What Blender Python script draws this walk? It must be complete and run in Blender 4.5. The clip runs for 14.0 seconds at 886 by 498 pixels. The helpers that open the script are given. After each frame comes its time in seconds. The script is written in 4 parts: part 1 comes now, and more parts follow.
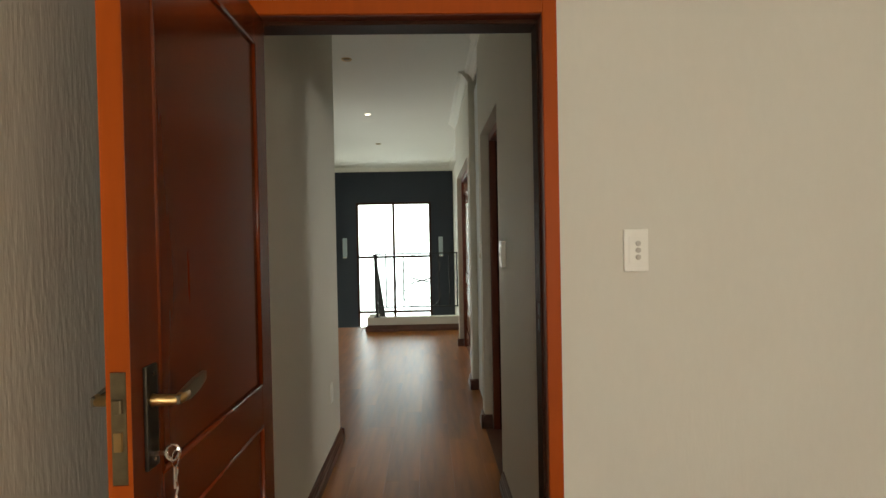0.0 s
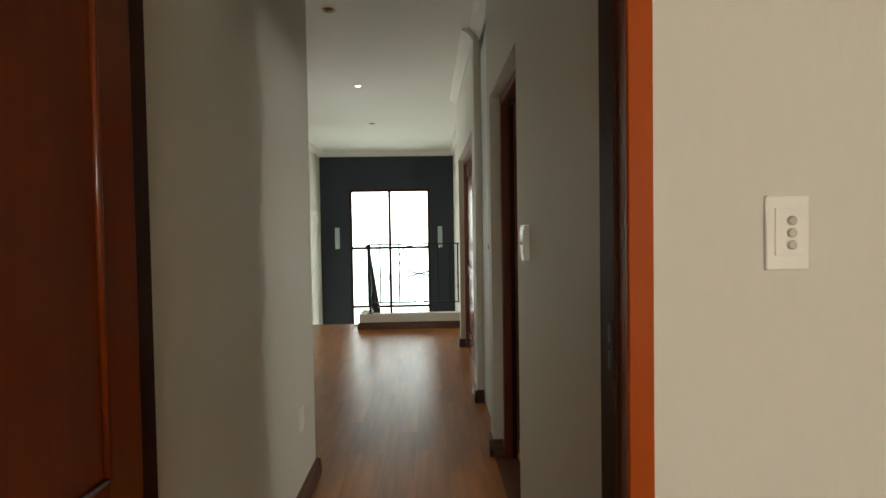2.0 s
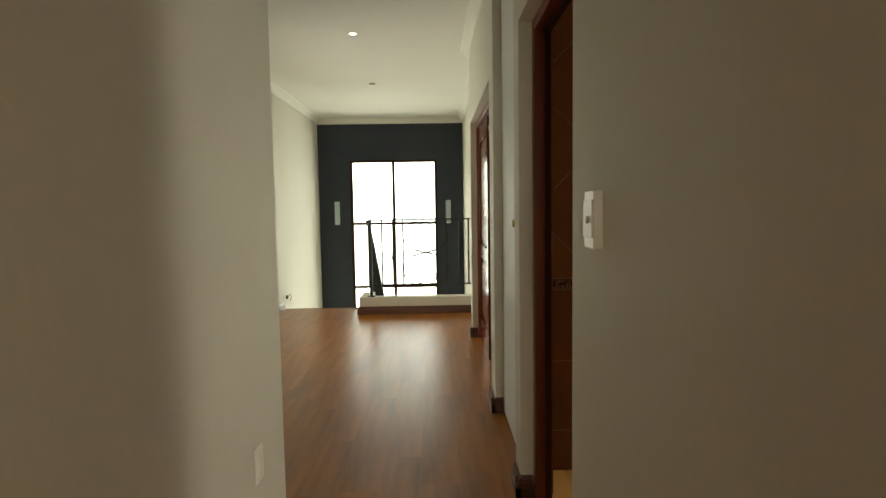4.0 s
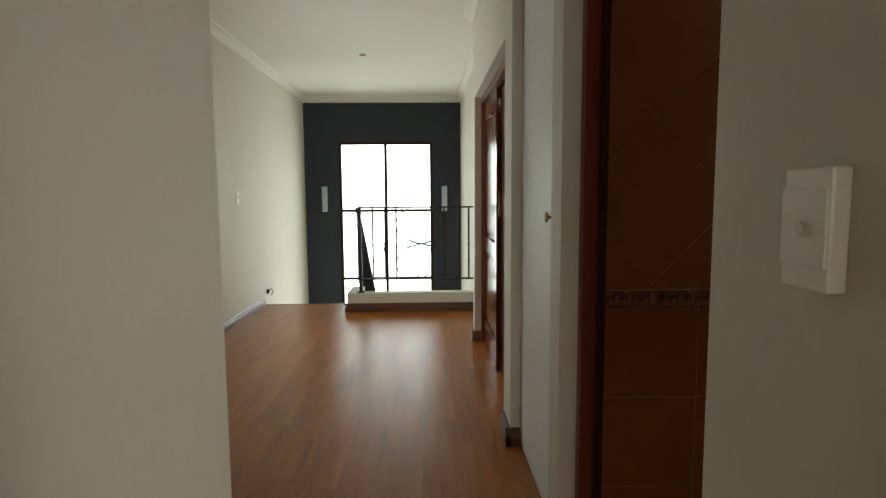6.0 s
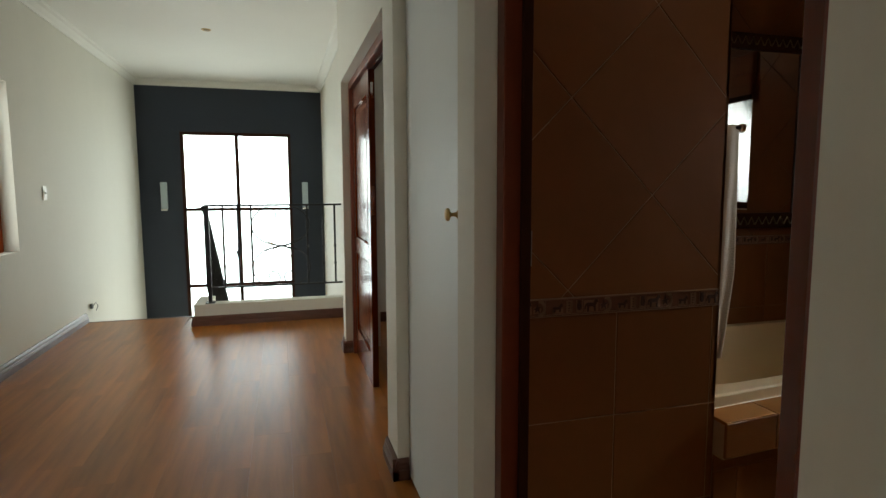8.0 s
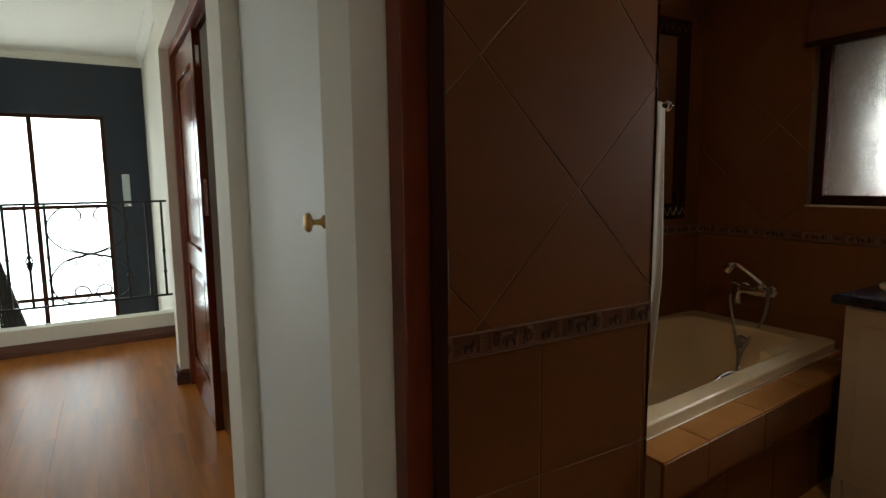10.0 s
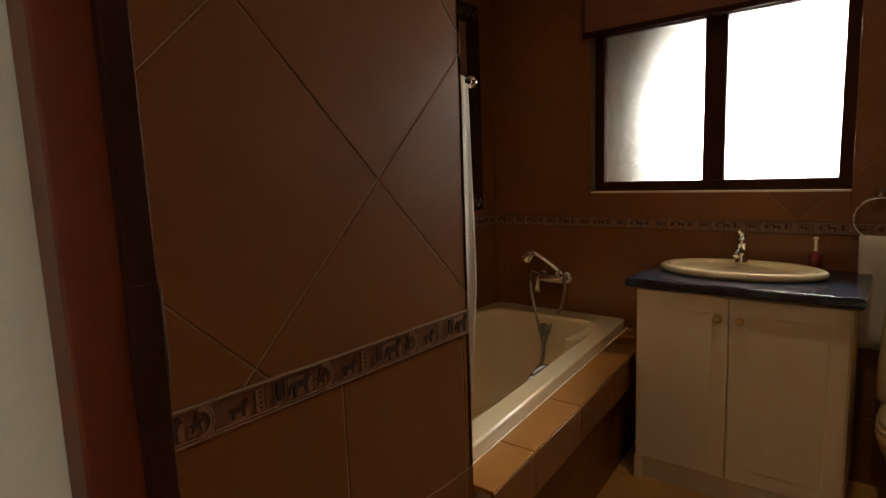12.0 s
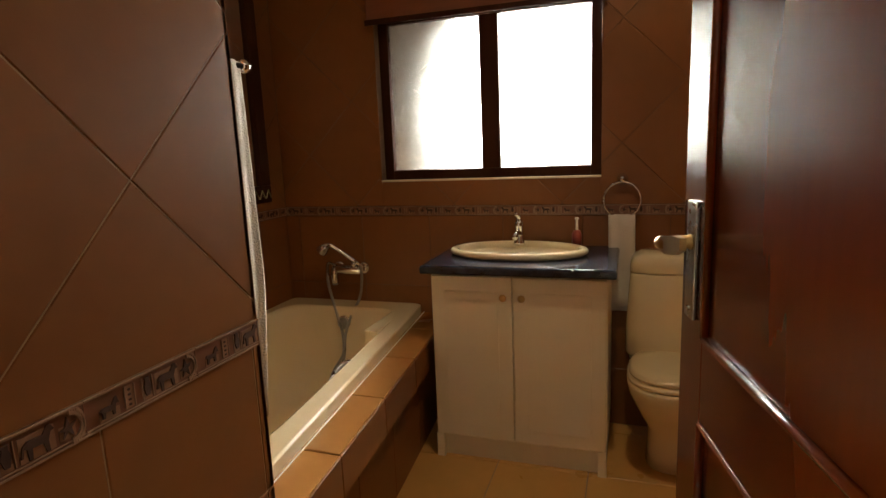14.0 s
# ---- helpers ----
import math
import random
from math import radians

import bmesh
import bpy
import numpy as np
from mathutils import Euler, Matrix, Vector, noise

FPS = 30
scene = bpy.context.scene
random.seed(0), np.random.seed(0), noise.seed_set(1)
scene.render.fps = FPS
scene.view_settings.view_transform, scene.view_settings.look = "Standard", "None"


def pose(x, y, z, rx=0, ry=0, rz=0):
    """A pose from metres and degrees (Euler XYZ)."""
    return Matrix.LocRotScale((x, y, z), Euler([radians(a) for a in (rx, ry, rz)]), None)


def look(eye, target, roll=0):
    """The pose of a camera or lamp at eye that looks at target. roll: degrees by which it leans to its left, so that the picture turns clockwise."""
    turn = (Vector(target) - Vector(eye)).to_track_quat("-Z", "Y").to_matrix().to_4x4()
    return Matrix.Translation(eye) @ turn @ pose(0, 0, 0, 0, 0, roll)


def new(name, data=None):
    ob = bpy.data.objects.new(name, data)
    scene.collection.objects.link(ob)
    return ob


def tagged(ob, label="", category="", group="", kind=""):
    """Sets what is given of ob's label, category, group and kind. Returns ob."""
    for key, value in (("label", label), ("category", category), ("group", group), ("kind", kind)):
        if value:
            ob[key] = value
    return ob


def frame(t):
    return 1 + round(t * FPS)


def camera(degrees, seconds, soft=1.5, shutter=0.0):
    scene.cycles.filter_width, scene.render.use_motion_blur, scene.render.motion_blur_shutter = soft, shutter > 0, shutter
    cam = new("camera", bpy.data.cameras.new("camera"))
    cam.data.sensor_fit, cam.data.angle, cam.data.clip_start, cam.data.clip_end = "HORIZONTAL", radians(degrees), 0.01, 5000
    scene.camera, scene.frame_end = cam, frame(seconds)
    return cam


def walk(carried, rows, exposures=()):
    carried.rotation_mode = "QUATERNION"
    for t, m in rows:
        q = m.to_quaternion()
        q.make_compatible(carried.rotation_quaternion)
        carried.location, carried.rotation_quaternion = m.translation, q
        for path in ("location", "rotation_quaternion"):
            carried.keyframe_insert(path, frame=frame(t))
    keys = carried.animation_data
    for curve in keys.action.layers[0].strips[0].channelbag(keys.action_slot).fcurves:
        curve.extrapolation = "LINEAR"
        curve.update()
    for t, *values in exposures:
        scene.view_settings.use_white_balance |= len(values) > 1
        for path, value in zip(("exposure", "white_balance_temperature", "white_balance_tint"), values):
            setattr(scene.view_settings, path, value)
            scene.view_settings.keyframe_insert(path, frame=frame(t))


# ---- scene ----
cam = camera(76.5, 14.0)
PATH = [
    (0, (0.12, -0.177, 1.351), (0.175, 1.822, 1.322), -1.1),
    (0.5, (0.093, 0.013, 1.346), (0.146, 2.012, 1.316), -1.1),
    (1, (0.068, 0.176, 1.336), (0.127, 2.175, 1.303), -1.0),
    (1.5, (0.108, 0.379, 1.326), (0.171, 2.378, 1.283), -1.0),
    (2, (0.132, 0.569, 1.321), (0.19, 2.568, 1.262), -0.9),
    (2.5, (0.132, 0.799, 1.317), (0.183, 2.797, 1.238), -0.9),
    (3, (0.13, 0.987, 1.317), (0.17, 2.984, 1.211), -1.0),
    (3.5, (0.137, 1.179, 1.311), (0.167, 3.174, 1.182), -0.9),
    (6, (0.077, 2.059, 1.319), (0.138, 4.048, 1.122), -0.4),
    (6.5, (0.03, 2.167, 1.331), (0.161, 4.152, 1.125), -0.2),
    (7, (0.02, 2.316, 1.326), (0.259, 4.291, 1.116), -0.5),
    (7.5, (0.041, 2.419, 1.315), (0.434, 4.369, 1.105), -0.5),
    (7.7, (0.033, 2.44, 1.3), (0.493, 4.375, 1.094), -0.4),
    (9.8, (0.172, 2.998, 1.307), (1.126, 4.739, 1.061), -0.3),
    (10, (0.183, 3.025, 1.309), (1.194, 4.734, 1.068), -0.7),
    (10.5, (0.221, 3.076, 1.288), (1.37, 4.695, 1.046), -0.8),
    (11, (0.306, 3.19, 1.287), (1.588, 4.706, 1.045), -1.5),
    (11.5, (0.363, 3.223, 1.297), (1.761, 4.631, 1.044), -2.0),
    (12, (0.417, 3.271, 1.293), (1.952, 4.524, 1.024), -2.1),
    (12.5, (0.443, 3.31, 1.292), (2.117, 4.367, 1.005), -2.4),
    (13, (0.468, 3.33, 1.29), (2.239, 4.207, 0.981), -2.2),
    (13.5, (0.482, 3.329, 1.284), (2.319, 4.052, 0.959), -2.1),
    (14, (0.481, 3.292, 1.313), (2.347, 3.921, 0.965), -2.4),
]
walk(cam, [(t, look(eye, target, roll)) for t, eye, target, roll in PATH],
     [(0, 0.0, 7200, 8), (2, 0.05, 7200, 8), (3.5, 0.35, 8500, 6), (6, 0.15, 7250, 9), (7.5, 0.15, 7000, 9), (10, 0.2, 6900, 9), (11, 0.55, 7100, 9), (12, 0.98, 7700, 10), (13, 1.42, 7900, 11), (14, 1.74, 7600, 9)])
# ---- world, light ----
world = bpy.data.worlds.new("sky")
scene.world = world
world.use_nodes = True
_n = world.node_tree.nodes
_sky = _n.new("ShaderNodeTexSky")
_sky.sky_type = "NISHITA"
_sky.sun_disc = False
_sky.sun_elevation, _sky.sun_rotation = radians(50), radians(20)
world.node_tree.links.new(_sky.outputs[0], _n["Background"].inputs[0])
_n["Background"].inputs[1].default_value = 0.12

sun = new("sun", bpy.data.lights.new("sun", "SUN"))
sun.data.energy, sun.data.angle, sun.data.color = 0.8, radians(15), (1, 0.96, 0.9)
sun.matrix_world = look((0, 40, 40), (-8, 0, 0))


def window_light(name, eye, target, w, h, watts, color=(0.92, 0.97, 1.0)):
    ob = new(name, bpy.data.lights.new(name, "AREA"))
    ob.data.shape, ob.data.size, ob.data.size_y, ob.data.energy, ob.data.color = "RECTANGLE", w, h, watts, color
    ob.matrix_world = look(eye, target)
    return ob


window_light("stair_window_sky", (-0.54, 12.3, 0.7), (-0.54, 5, -0.4), 3.6, 4.6, 214, (0.83, 0.96, 1.0))
window_light("landing_window_sky", (-2.8, 6.93, 1.6), (0, 6.93, 1.4), 1.9, 2.0, 58, (0.88, 0.98, 1.0))
window_light("bathroom_window_sky", (4.0, 4.36, 2.3), (2, 4.0, 0.9), 1.9, 2.6, 275, (0.94, 0.98, 1.0))
window_light("bedroom_window_sky", (0.9, -4.4, 1.6), (0.6, 0, 0.8), 2.8, 1.6, 92, (0.97, 0.98, 0.96))
# Added lamp behind an assumed, unseen window, to light the side room
window_light("side_room_fill", (4.6, 6.4, 1.6), (2, 6.4, 1.3), 1.4, 1.3, 14)


# Unseen warm lamp, assumed from glints in the tub, added to brighten the room
lamp = new("bathroom_fill_light", bpy.data.lights.new("bathroom_fill_light", "AREA"))
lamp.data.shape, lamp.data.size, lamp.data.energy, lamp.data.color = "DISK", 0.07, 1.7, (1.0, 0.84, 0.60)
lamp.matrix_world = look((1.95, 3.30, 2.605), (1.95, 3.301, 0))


# ---- materials ----
def material(name, color, rough=0.5, metal=0.0, spread=0.12, scale=3.0, fine=60.0, bump=0.0, coat=0.0, stretch=(1, 1, 1), vary=0.0, rough_var=0.08, spec=0.5):
    m = bpy.data.materials.new(name)
    m.use_nodes = True
    nt = m.node_tree
    b = nt.nodes["Principled BSDF"]
    b.inputs["Metallic"].default_value = metal
    b.inputs["Coat Weight"].default_value = coat
    b.inputs["Specular IOR Level"].default_value = spec
    tc = nt.nodes.new("ShaderNodeTexCoord")
    mp = nt.nodes.new("ShaderNodeMapping")
    mp.inputs["Scale"].default_value = stretch
    nt.links.new(tc.outputs["Object"], mp.inputs[0])
    big, small = nt.nodes.new("ShaderNodeTexNoise"), nt.nodes.new("ShaderNodeTexNoise")
    big.inputs["Scale"].default_value, small.inputs["Scale"].default_value = scale, fine
    big.inputs["Detail"].default_value = 4
    for n in (big, small):
        nt.links.new(mp.outputs[0], n.inputs["Vector"])
    mix = nt.nodes.new("ShaderNodeMath")
    mix.operation = "MULTIPLY_ADD"
    mix.inputs[1].default_value = 0.35
    nt.links.new(small.outputs["Fac"], mix.inputs[0])
    nt.links.new(big.outputs["Fac"], mix.inputs[2])
    last = mix.outputs[0]
    if vary:
        info = nt.nodes.new("ShaderNodeObjectInfo")
        add = nt.nodes.new("ShaderNodeMath")
        add.operation = "MULTIPLY_ADD"
        add.inputs[1].default_value = vary
        nt.links.new(info.outputs["Random"], add.inputs[0])
        nt.links.new(last, add.inputs[2])
        last = add.outputs[0]
    ramp = nt.nodes.new("ShaderNodeMapRange")
    ramp.inputs["From Min"].default_value, ramp.inputs["From Max"].default_value = 0.35, 1.0 + vary
    ramp.inputs["To Min"].default_value, ramp.inputs["To Max"].default_value = 1 - spread, 1 + spread
    nt.links.new(last, ramp.inputs["Value"])
    mul = nt.nodes.new("ShaderNodeVectorMath")
    mul.operation = "SCALE"
    mul.inputs[0].default_value = color
    nt.links.new(ramp.outputs[0], mul.inputs["Scale"])
    nt.links.new(mul.outputs[0], b.inputs["Base Color"])
    rr = nt.nodes.new("ShaderNodeMapRange")
    rr.inputs["To Min"].default_value, rr.inputs["To Max"].default_value = max(0.02, rough - rough_var), min(1, rough + rough_var)
    nt.links.new(big.outputs["Fac"], rr.inputs["Value"])
    nt.links.new(rr.outputs[0], b.inputs["Roughness"])
    if bump:
        bp = nt.nodes.new("ShaderNodeBump")
        bp.inputs["Strength"].default_value, bp.inputs["Distance"].default_value = bump, 0.003
        nt.links.new(small.outputs["Fac"], bp.inputs["Height"])
        nt.links.new(bp.outputs[0], b.inputs["Normal"])
    return m


M = {}
M["wall"] = material("white_plaster", (0.66, 0.63, 0.545), 0.75, spread=0.04, scale=1.2, fine=45, bump=0.35, stretch=(1, 1, 0.35))
M["rough_wall"] = material("brushed_plaster", (0.58, 0.53, 0.44), 0.85, spread=0.09, scale=2, fine=120, bump=0.5, stretch=(1, 1, 0.16))
M["ceiling"] = material("ceiling_paint", (0.78, 0.76, 0.70), 0.85, spread=0.03, scale=1)
M["navy"] = material("navy_wall_paint", (0.018, 0.026, 0.041), 0.6, spread=0.12, scale=2, bump=0.2)
M["laminate"] = material("laminate_floor", (0.36, 0.124, 0.021), 0.31, spec=0.38, spread=0.55, scale=1.4, fine=5, stretch=(6, 0.6, 1), vary=0.1, rough_var=0.01)
M["door"] = material("varnished_red_wood", (0.13, 0.020, 0.003), 0.20, spread=0.22, scale=1.5, fine=10, stretch=(6, 6, 0.5), rough_var=0.03)
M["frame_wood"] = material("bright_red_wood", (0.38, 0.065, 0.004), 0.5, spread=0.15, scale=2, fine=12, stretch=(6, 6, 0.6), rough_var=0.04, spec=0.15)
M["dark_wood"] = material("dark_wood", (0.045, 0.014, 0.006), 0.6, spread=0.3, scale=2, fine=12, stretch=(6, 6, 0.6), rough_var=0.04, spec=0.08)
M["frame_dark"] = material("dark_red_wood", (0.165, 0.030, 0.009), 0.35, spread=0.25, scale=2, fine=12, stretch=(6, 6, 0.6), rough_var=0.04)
M["skirting"] = material("skirting_wood", (0.10, 0.036, 0.020), 0.36, spread=0.2, scale=3, fine=30, spec=0.5)
M["iron"] = material("black_iron", (0.02, 0.02, 0.02), 0.45, metal=0.6, spread=0.2, scale=20, bump=0.2)
M["brass"] = material("worn_brass", (0.50, 0.33, 0.14), 0.33, metal=1.0, spread=0.15, scale=30)
M["bronze"] = material("dull_bronze", (0.20, 0.16, 0.09), 0.4, metal=0.9, spread=0.25, scale=40)
M["back_plate"] = material("dark_bronze", (0.055, 0.045, 0.03), 0.35, metal=0.8, spread=0.3, scale=40)
M["pewter"] = material("dull_pewter", (0.20, 0.17, 0.12), 0.45, metal=0.8, spread=0.2, scale=60)
M["chrome"] = material("chrome", (0.75, 0.75, 0.75), 0.08, metal=1.0, spread=0.03, rough_var=0.03)
M["chrome_dark"] = material("worn_chrome", (0.34, 0.32, 0.29), 0.28, metal=1.0, spread=0.1)
M["plastic"] = material("cream_plastic", (0.84, 0.82, 0.74), 0.3, spread=0.03, scale=5)
M["black"] = material("black_plastic", (0.02, 0.02, 0.02), 0.5, spread=0.2, scale=20)
M["cupboard"] = material("white_cupboard_paint", (0.76, 0.79, 0.78), 0.5, spread=0.03, scale=2, fine=90, bump=0.12)
M["tile"] = material("brown_glazed_tile", (0.220, 0.084, 0.027), 0.38, spec=0.28, spread=0.12, scale=3.5, fine=24, vary=0.2, bump=0.03, rough_var=0.03)
M["ledge_tile"] = material("tan_glazed_tile", (0.40, 0.172, 0.046), 0.26, spread=0.14, scale=4, fine=24, vary=0.25)
# One grout in two tones: lit joints painted lighter, shaded far walls darker
M["grout"] = material("grout", (0.44, 0.31, 0.21), 0.9, spread=0.12, scale=8, bump=0.3)
M["grout_shaded"] = material("shaded_grout", (0.15, 0.080, 0.045), 0.9, spread=0.15, scale=8, bump=0.3)
M["floor_tile"] = material("beige_floor_tile", (0.68, 0.38, 0.12), 0.3, spread=0.1, scale=4, fine=30, vary=0.2)
M["border"] = material("border_tile", (0.19, 0.080, 0.045), 0.35, spread=0.2, scale=12, fine=50)
M["border_dark"] = material("border_figure", (0.060, 0.024, 0.014), 0.6, spread=0.3, scale=20)
M["border_light"] = material("border_cream", (0.31, 0.185, 0.12), 0.45, spread=0.15, scale=20)
M["border_patch"] = material("border_buff", (0.30, 0.16, 0.095), 0.45, spread=0.25, scale=60, fine=200)
M["porcelain"] = material("cream_porcelain", (0.80, 0.66, 0.42), 0.1, spread=0.02, scale=2, rough_var=0.03, coat=0.4)
M["granite"] = material("dark_blue_granite", (0.018, 0.022, 0.034), 0.15, spread=0.8, scale=30, fine=160, rough_var=0.05)
M["cabinet"] = material("cream_cabinet", (0.74, 0.65, 0.48), 0.4, spread=0.03, scale=2)
M["towel"] = material("white_towel", (0.66, 0.62, 0.56), 0.95, spread=0.06, scale=6, fine=200, bump=1.0)
M["blind"] = material("brown_blind", (0.20, 0.07, 0.035), 0.7, spread=0.15, scale=4, fine=60, stretch=(1, 1, 8), bump=0.3)
M["render"] = material("outside_render", (0.78, 0.84, 0.84), 0.9, spread=0.05, scale=2)
M["pink"] = material("pink_soap", (0.26, 0.05, 0.045), 0.3, spread=0.1)
M["rocker"] = material("switch_rocker", (0.52, 0.49, 0.42), 0.35, spread=0.03)
M["ground"] = material("pale_ground", (0.35, 0.33, 0.27), 0.95, spread=0.2, scale=0.5)

mirror = bpy.data.materials.new("mirror_glass")
mirror.use_nodes = True
_b = mirror.node_tree.nodes["Principled BSDF"]
_b.inputs["Base Color"].default_value, _b.inputs["Metallic"].default_value, _b.inputs["Roughness"].default_value = (0.85, 0.88, 0.87, 1), 1, 0.02
M["mirror"] = mirror


def glass_material(name, rough, bump):
    m = bpy.data.materials.new(name)
    m.use_nodes = True
    nt = m.node_tree
    b = nt.nodes["Principled BSDF"]
    b.inputs["Base Color"].default_value = (0.93, 0.96, 0.95, 1)
    b.inputs["Transmission Weight"].default_value = 1
    b.inputs["Roughness"].default_value = rough
    b.inputs["IOR"].default_value = 1.45
    if bump:
        tx = nt.nodes.new("ShaderNodeTexNoise")
        tx.inputs["Scale"].default_value = 110
        bp = nt.nodes.new("ShaderNodeBump")
        bp.inputs["Strength"].default_value, bp.inputs["Distance"].default_value = bump, 0.0055
        nt.links.new(tx.outputs["Fac"], bp.inputs["Height"])
        nt.links.new(bp.outputs[0], b.inputs["Normal"])
    return m


M["glass"] = glass_material("clear_glass", 0.0, 0)
M["frosted"] = glass_material("obscure_glass", 0.14, 1.0)


def glow_material(name, color, strength):
    m = bpy.data.materials.new(name)
    m.use_nodes = True
    b = m.node_tree.nodes["Principled BSDF"]
    b.inputs["Emission Color"].default_value = (*color, 1)
    b.inputs["Emission Strength"].default_value = strength
    return m


M["bulb"] = glow_material("lit_bulb", (1, 0.9, 0.7), 6)


# ---- building helpers ----
def finish(name, bm, mat, parent=None, label="", kind="", smooth=False):
    bmesh.ops.recalc_face_normals(bm, faces=bm.faces)
    me = bpy.data.meshes.new(name)
    bm.to_mesh(me)
    bm.free()
    me.materials.append(M[mat])
    if smooth:
        for p in me.polygons:
            p.use_smooth = True
    ob = new(name, me)
    if parent:
        ob.parent = parent
    return tagged(ob, label=label, kind=kind)


def part(name, bm, mat, parent, label="", smooth=False):
    return finish(name, bm, mat, parent, label, smooth=smooth)


def empty(name, place, label="", category="", group="", kind="", turn=0.0):
    ob = new(name)
    ob.matrix_world = pose(*place, 0, 0, turn)
    return tagged(ob, label, category, group, kind)


def box(bm, x0, y0, z0, x1, y1, z1, bevel=0.0):
    vs = [bm.verts.new((x, y, z)) for x in (x0, x1) for y in (y0, y1) for z in (z0, z1)]
    fs = [bm.faces.new([vs[i] for i in q]) for q in ((0, 1, 3, 2), (4, 6, 7, 5), (0, 4, 5, 1), (2, 3, 7, 6), (0, 2, 6, 4), (1, 5, 7, 3))]
    if bevel:
        es = list({e for f in fs for e in f.edges})
        bmesh.ops.bevel(bm, geom=es, offset=bevel, segments=2, affect="EDGES", profile=0.5)
    return bm


def boxes(*rows, bevel=0.0):
    bm = bmesh.new()
    for r in rows:
        box(bm, *r, bevel=bevel)
    return bm


def lathe(bm, rings, center=(0, 0, 0), axis="z", seg=20, sx=1.0, sy=1.0, cap=True):
    """Rings of (radius, height) turned about an axis."""
    loops = []
    for r, h in rings:
        ring = []
        for i in range(seg):
            a = 2 * math.pi * i / seg
            u, v = r * math.cos(a) * sx, r * math.sin(a) * sy
            p = {"z": (u, v, h), "x": (h, u, v), "y": (u, h, v)}[axis]
            ring.append(bm.verts.new((p[0] + center[0], p[1] + center[1], p[2] + center[2])))
        loops.append(ring)
    for a, b in zip(loops, loops[1:]):
        for i in range(seg):
            bm.faces.new((a[i], a[(i + 1) % seg], b[(i + 1) % seg], b[i]))
    if cap:
        bm.faces.new(loops[0])
        bm.faces.new(loops[-1])
    return bm


def tube(bm, pts, r, seg=8):
    """A round bar along points."""
    pts = [Vector(p) for p in pts]
    loops = []
    side = None
    for i, p in enumerate(pts):
        d = (pts[min(i + 1, len(pts) - 1)] - pts[max(i - 1, 0)]).normalized()
        if side is None:
            side = d.orthogonal().normalized()
        side = (side - d * side.dot(d)).normalized()
        up = d.cross(side)
        rr = r[i] if isinstance(r, (list, tuple)) else r
        loops.append([bm.verts.new(p + (side * math.cos(a) + up * math.sin(a)) * rr) for a in [2 * math.pi * k / seg for k in range(seg)]])
    for a, b in zip(loops, loops[1:]):
        for i in range(seg):
            bm.faces.new((a[i], a[(i + 1) % seg], b[(i + 1) % seg], b[i]))
    bm.faces.new(loops[0])
    bm.faces.new(loops[-1])
    return bm


def extrude(bm, profile, a, b, out, up=Vector((0, 0, 1))):
    """A profile of (out, up) points drawn from a to b."""
    a, b, out = Vector(a), Vector(b), Vector(out)
    la = [bm.verts.new(a + out * u + up * v) for u, v in profile]
    lb = [bm.verts.new(b + out * u + up * v) for u, v in profile]
    n = len(profile)
    for i in range(n):
        bm.faces.new((la[i], la[(i + 1) % n], lb[(i + 1) % n], lb[i]))
    bm.faces.new(la)
    bm.faces.new(lb)
    return bm


def slab(name, *rows, mat="wall", kind="structure", label="", bevel=0.0):
    return finish(name, boxes(*rows, bevel=bevel), mat, kind=kind, label=label)


# ---- walls, floors, ceilings ----
CEIL = 2.87
# wall between the bedroom and the hall, with the doorway
slab("wall_bedroom_hall", (-0.66, 1.535, 0, -0.44, 1.67, CEIL), (-0.44, 1.535, 2.09, 0.512, 1.67, CEIL), (0.512, 1.535, 0, 3.2, 1.67, CEIL))
slab("wall_bedroom_west", (-0.73, -4.0, 0, -0.53, 1.535, CEIL), mat="rough_wall")
slab("wall_bedroom_east", (3.2, -4.0, 0, 3.35, 1.67, CEIL))
slab("wall_bedroom_south", (-0.76, -4.15, 0, -0.4, -4.0, CEIL), (2.2, -4.15, 0, 3.35, -4.0, CEIL), (-0.4, -4.15, 0, 2.2, -4.0, 0.8), (-0.4, -4.15, 2.2, 2.2, -4.0, CEIL))
# hall
slab("wall_hall_west", (-2.03, 3.505, 0, -0.625, 3.635, CEIL), (-0.625, 1.67, 0, -0.495, 3.635, CEIL))
slab("wall_hall_east", (0.51, 1.67, 0, 0.64, 2.893, CEIL), (0.51, 2.893, 2.10, 0.64, 3.845, CEIL), (0.51, 3.845, 0, 0.64, 3.985, CEIL),
     (0.60, 3.985, 2.70, 0.64, 4.89, CEIL), (0.51, 4.89, 0, 0.64, 5.13, CEIL), (0.51, 5.13, 2.14, 0.64, 6.99, CEIL), (0.51, 6.99, 0, 0.66, 7.16, CEIL))
slab("wall_stair_east", (0.66, 7.1, -2.8, 0.81, 11.5, CEIL))
# landing west wall with its window
LX = -1.88
slab("wall_landing_west", (LX - 0.16, 3.635, 0, LX, 6.42, CEIL), (LX - 0.16, 6.42, 0, LX, 7.45, 0.855), (LX - 0.16, 6.42, 2.115, LX, 7.45, CEIL),
     (LX - 0.16, 7.45, 0, LX, 8.79, CEIL), (LX - 0.16, 8.79, -2.8, LX, 11.5, CEIL))
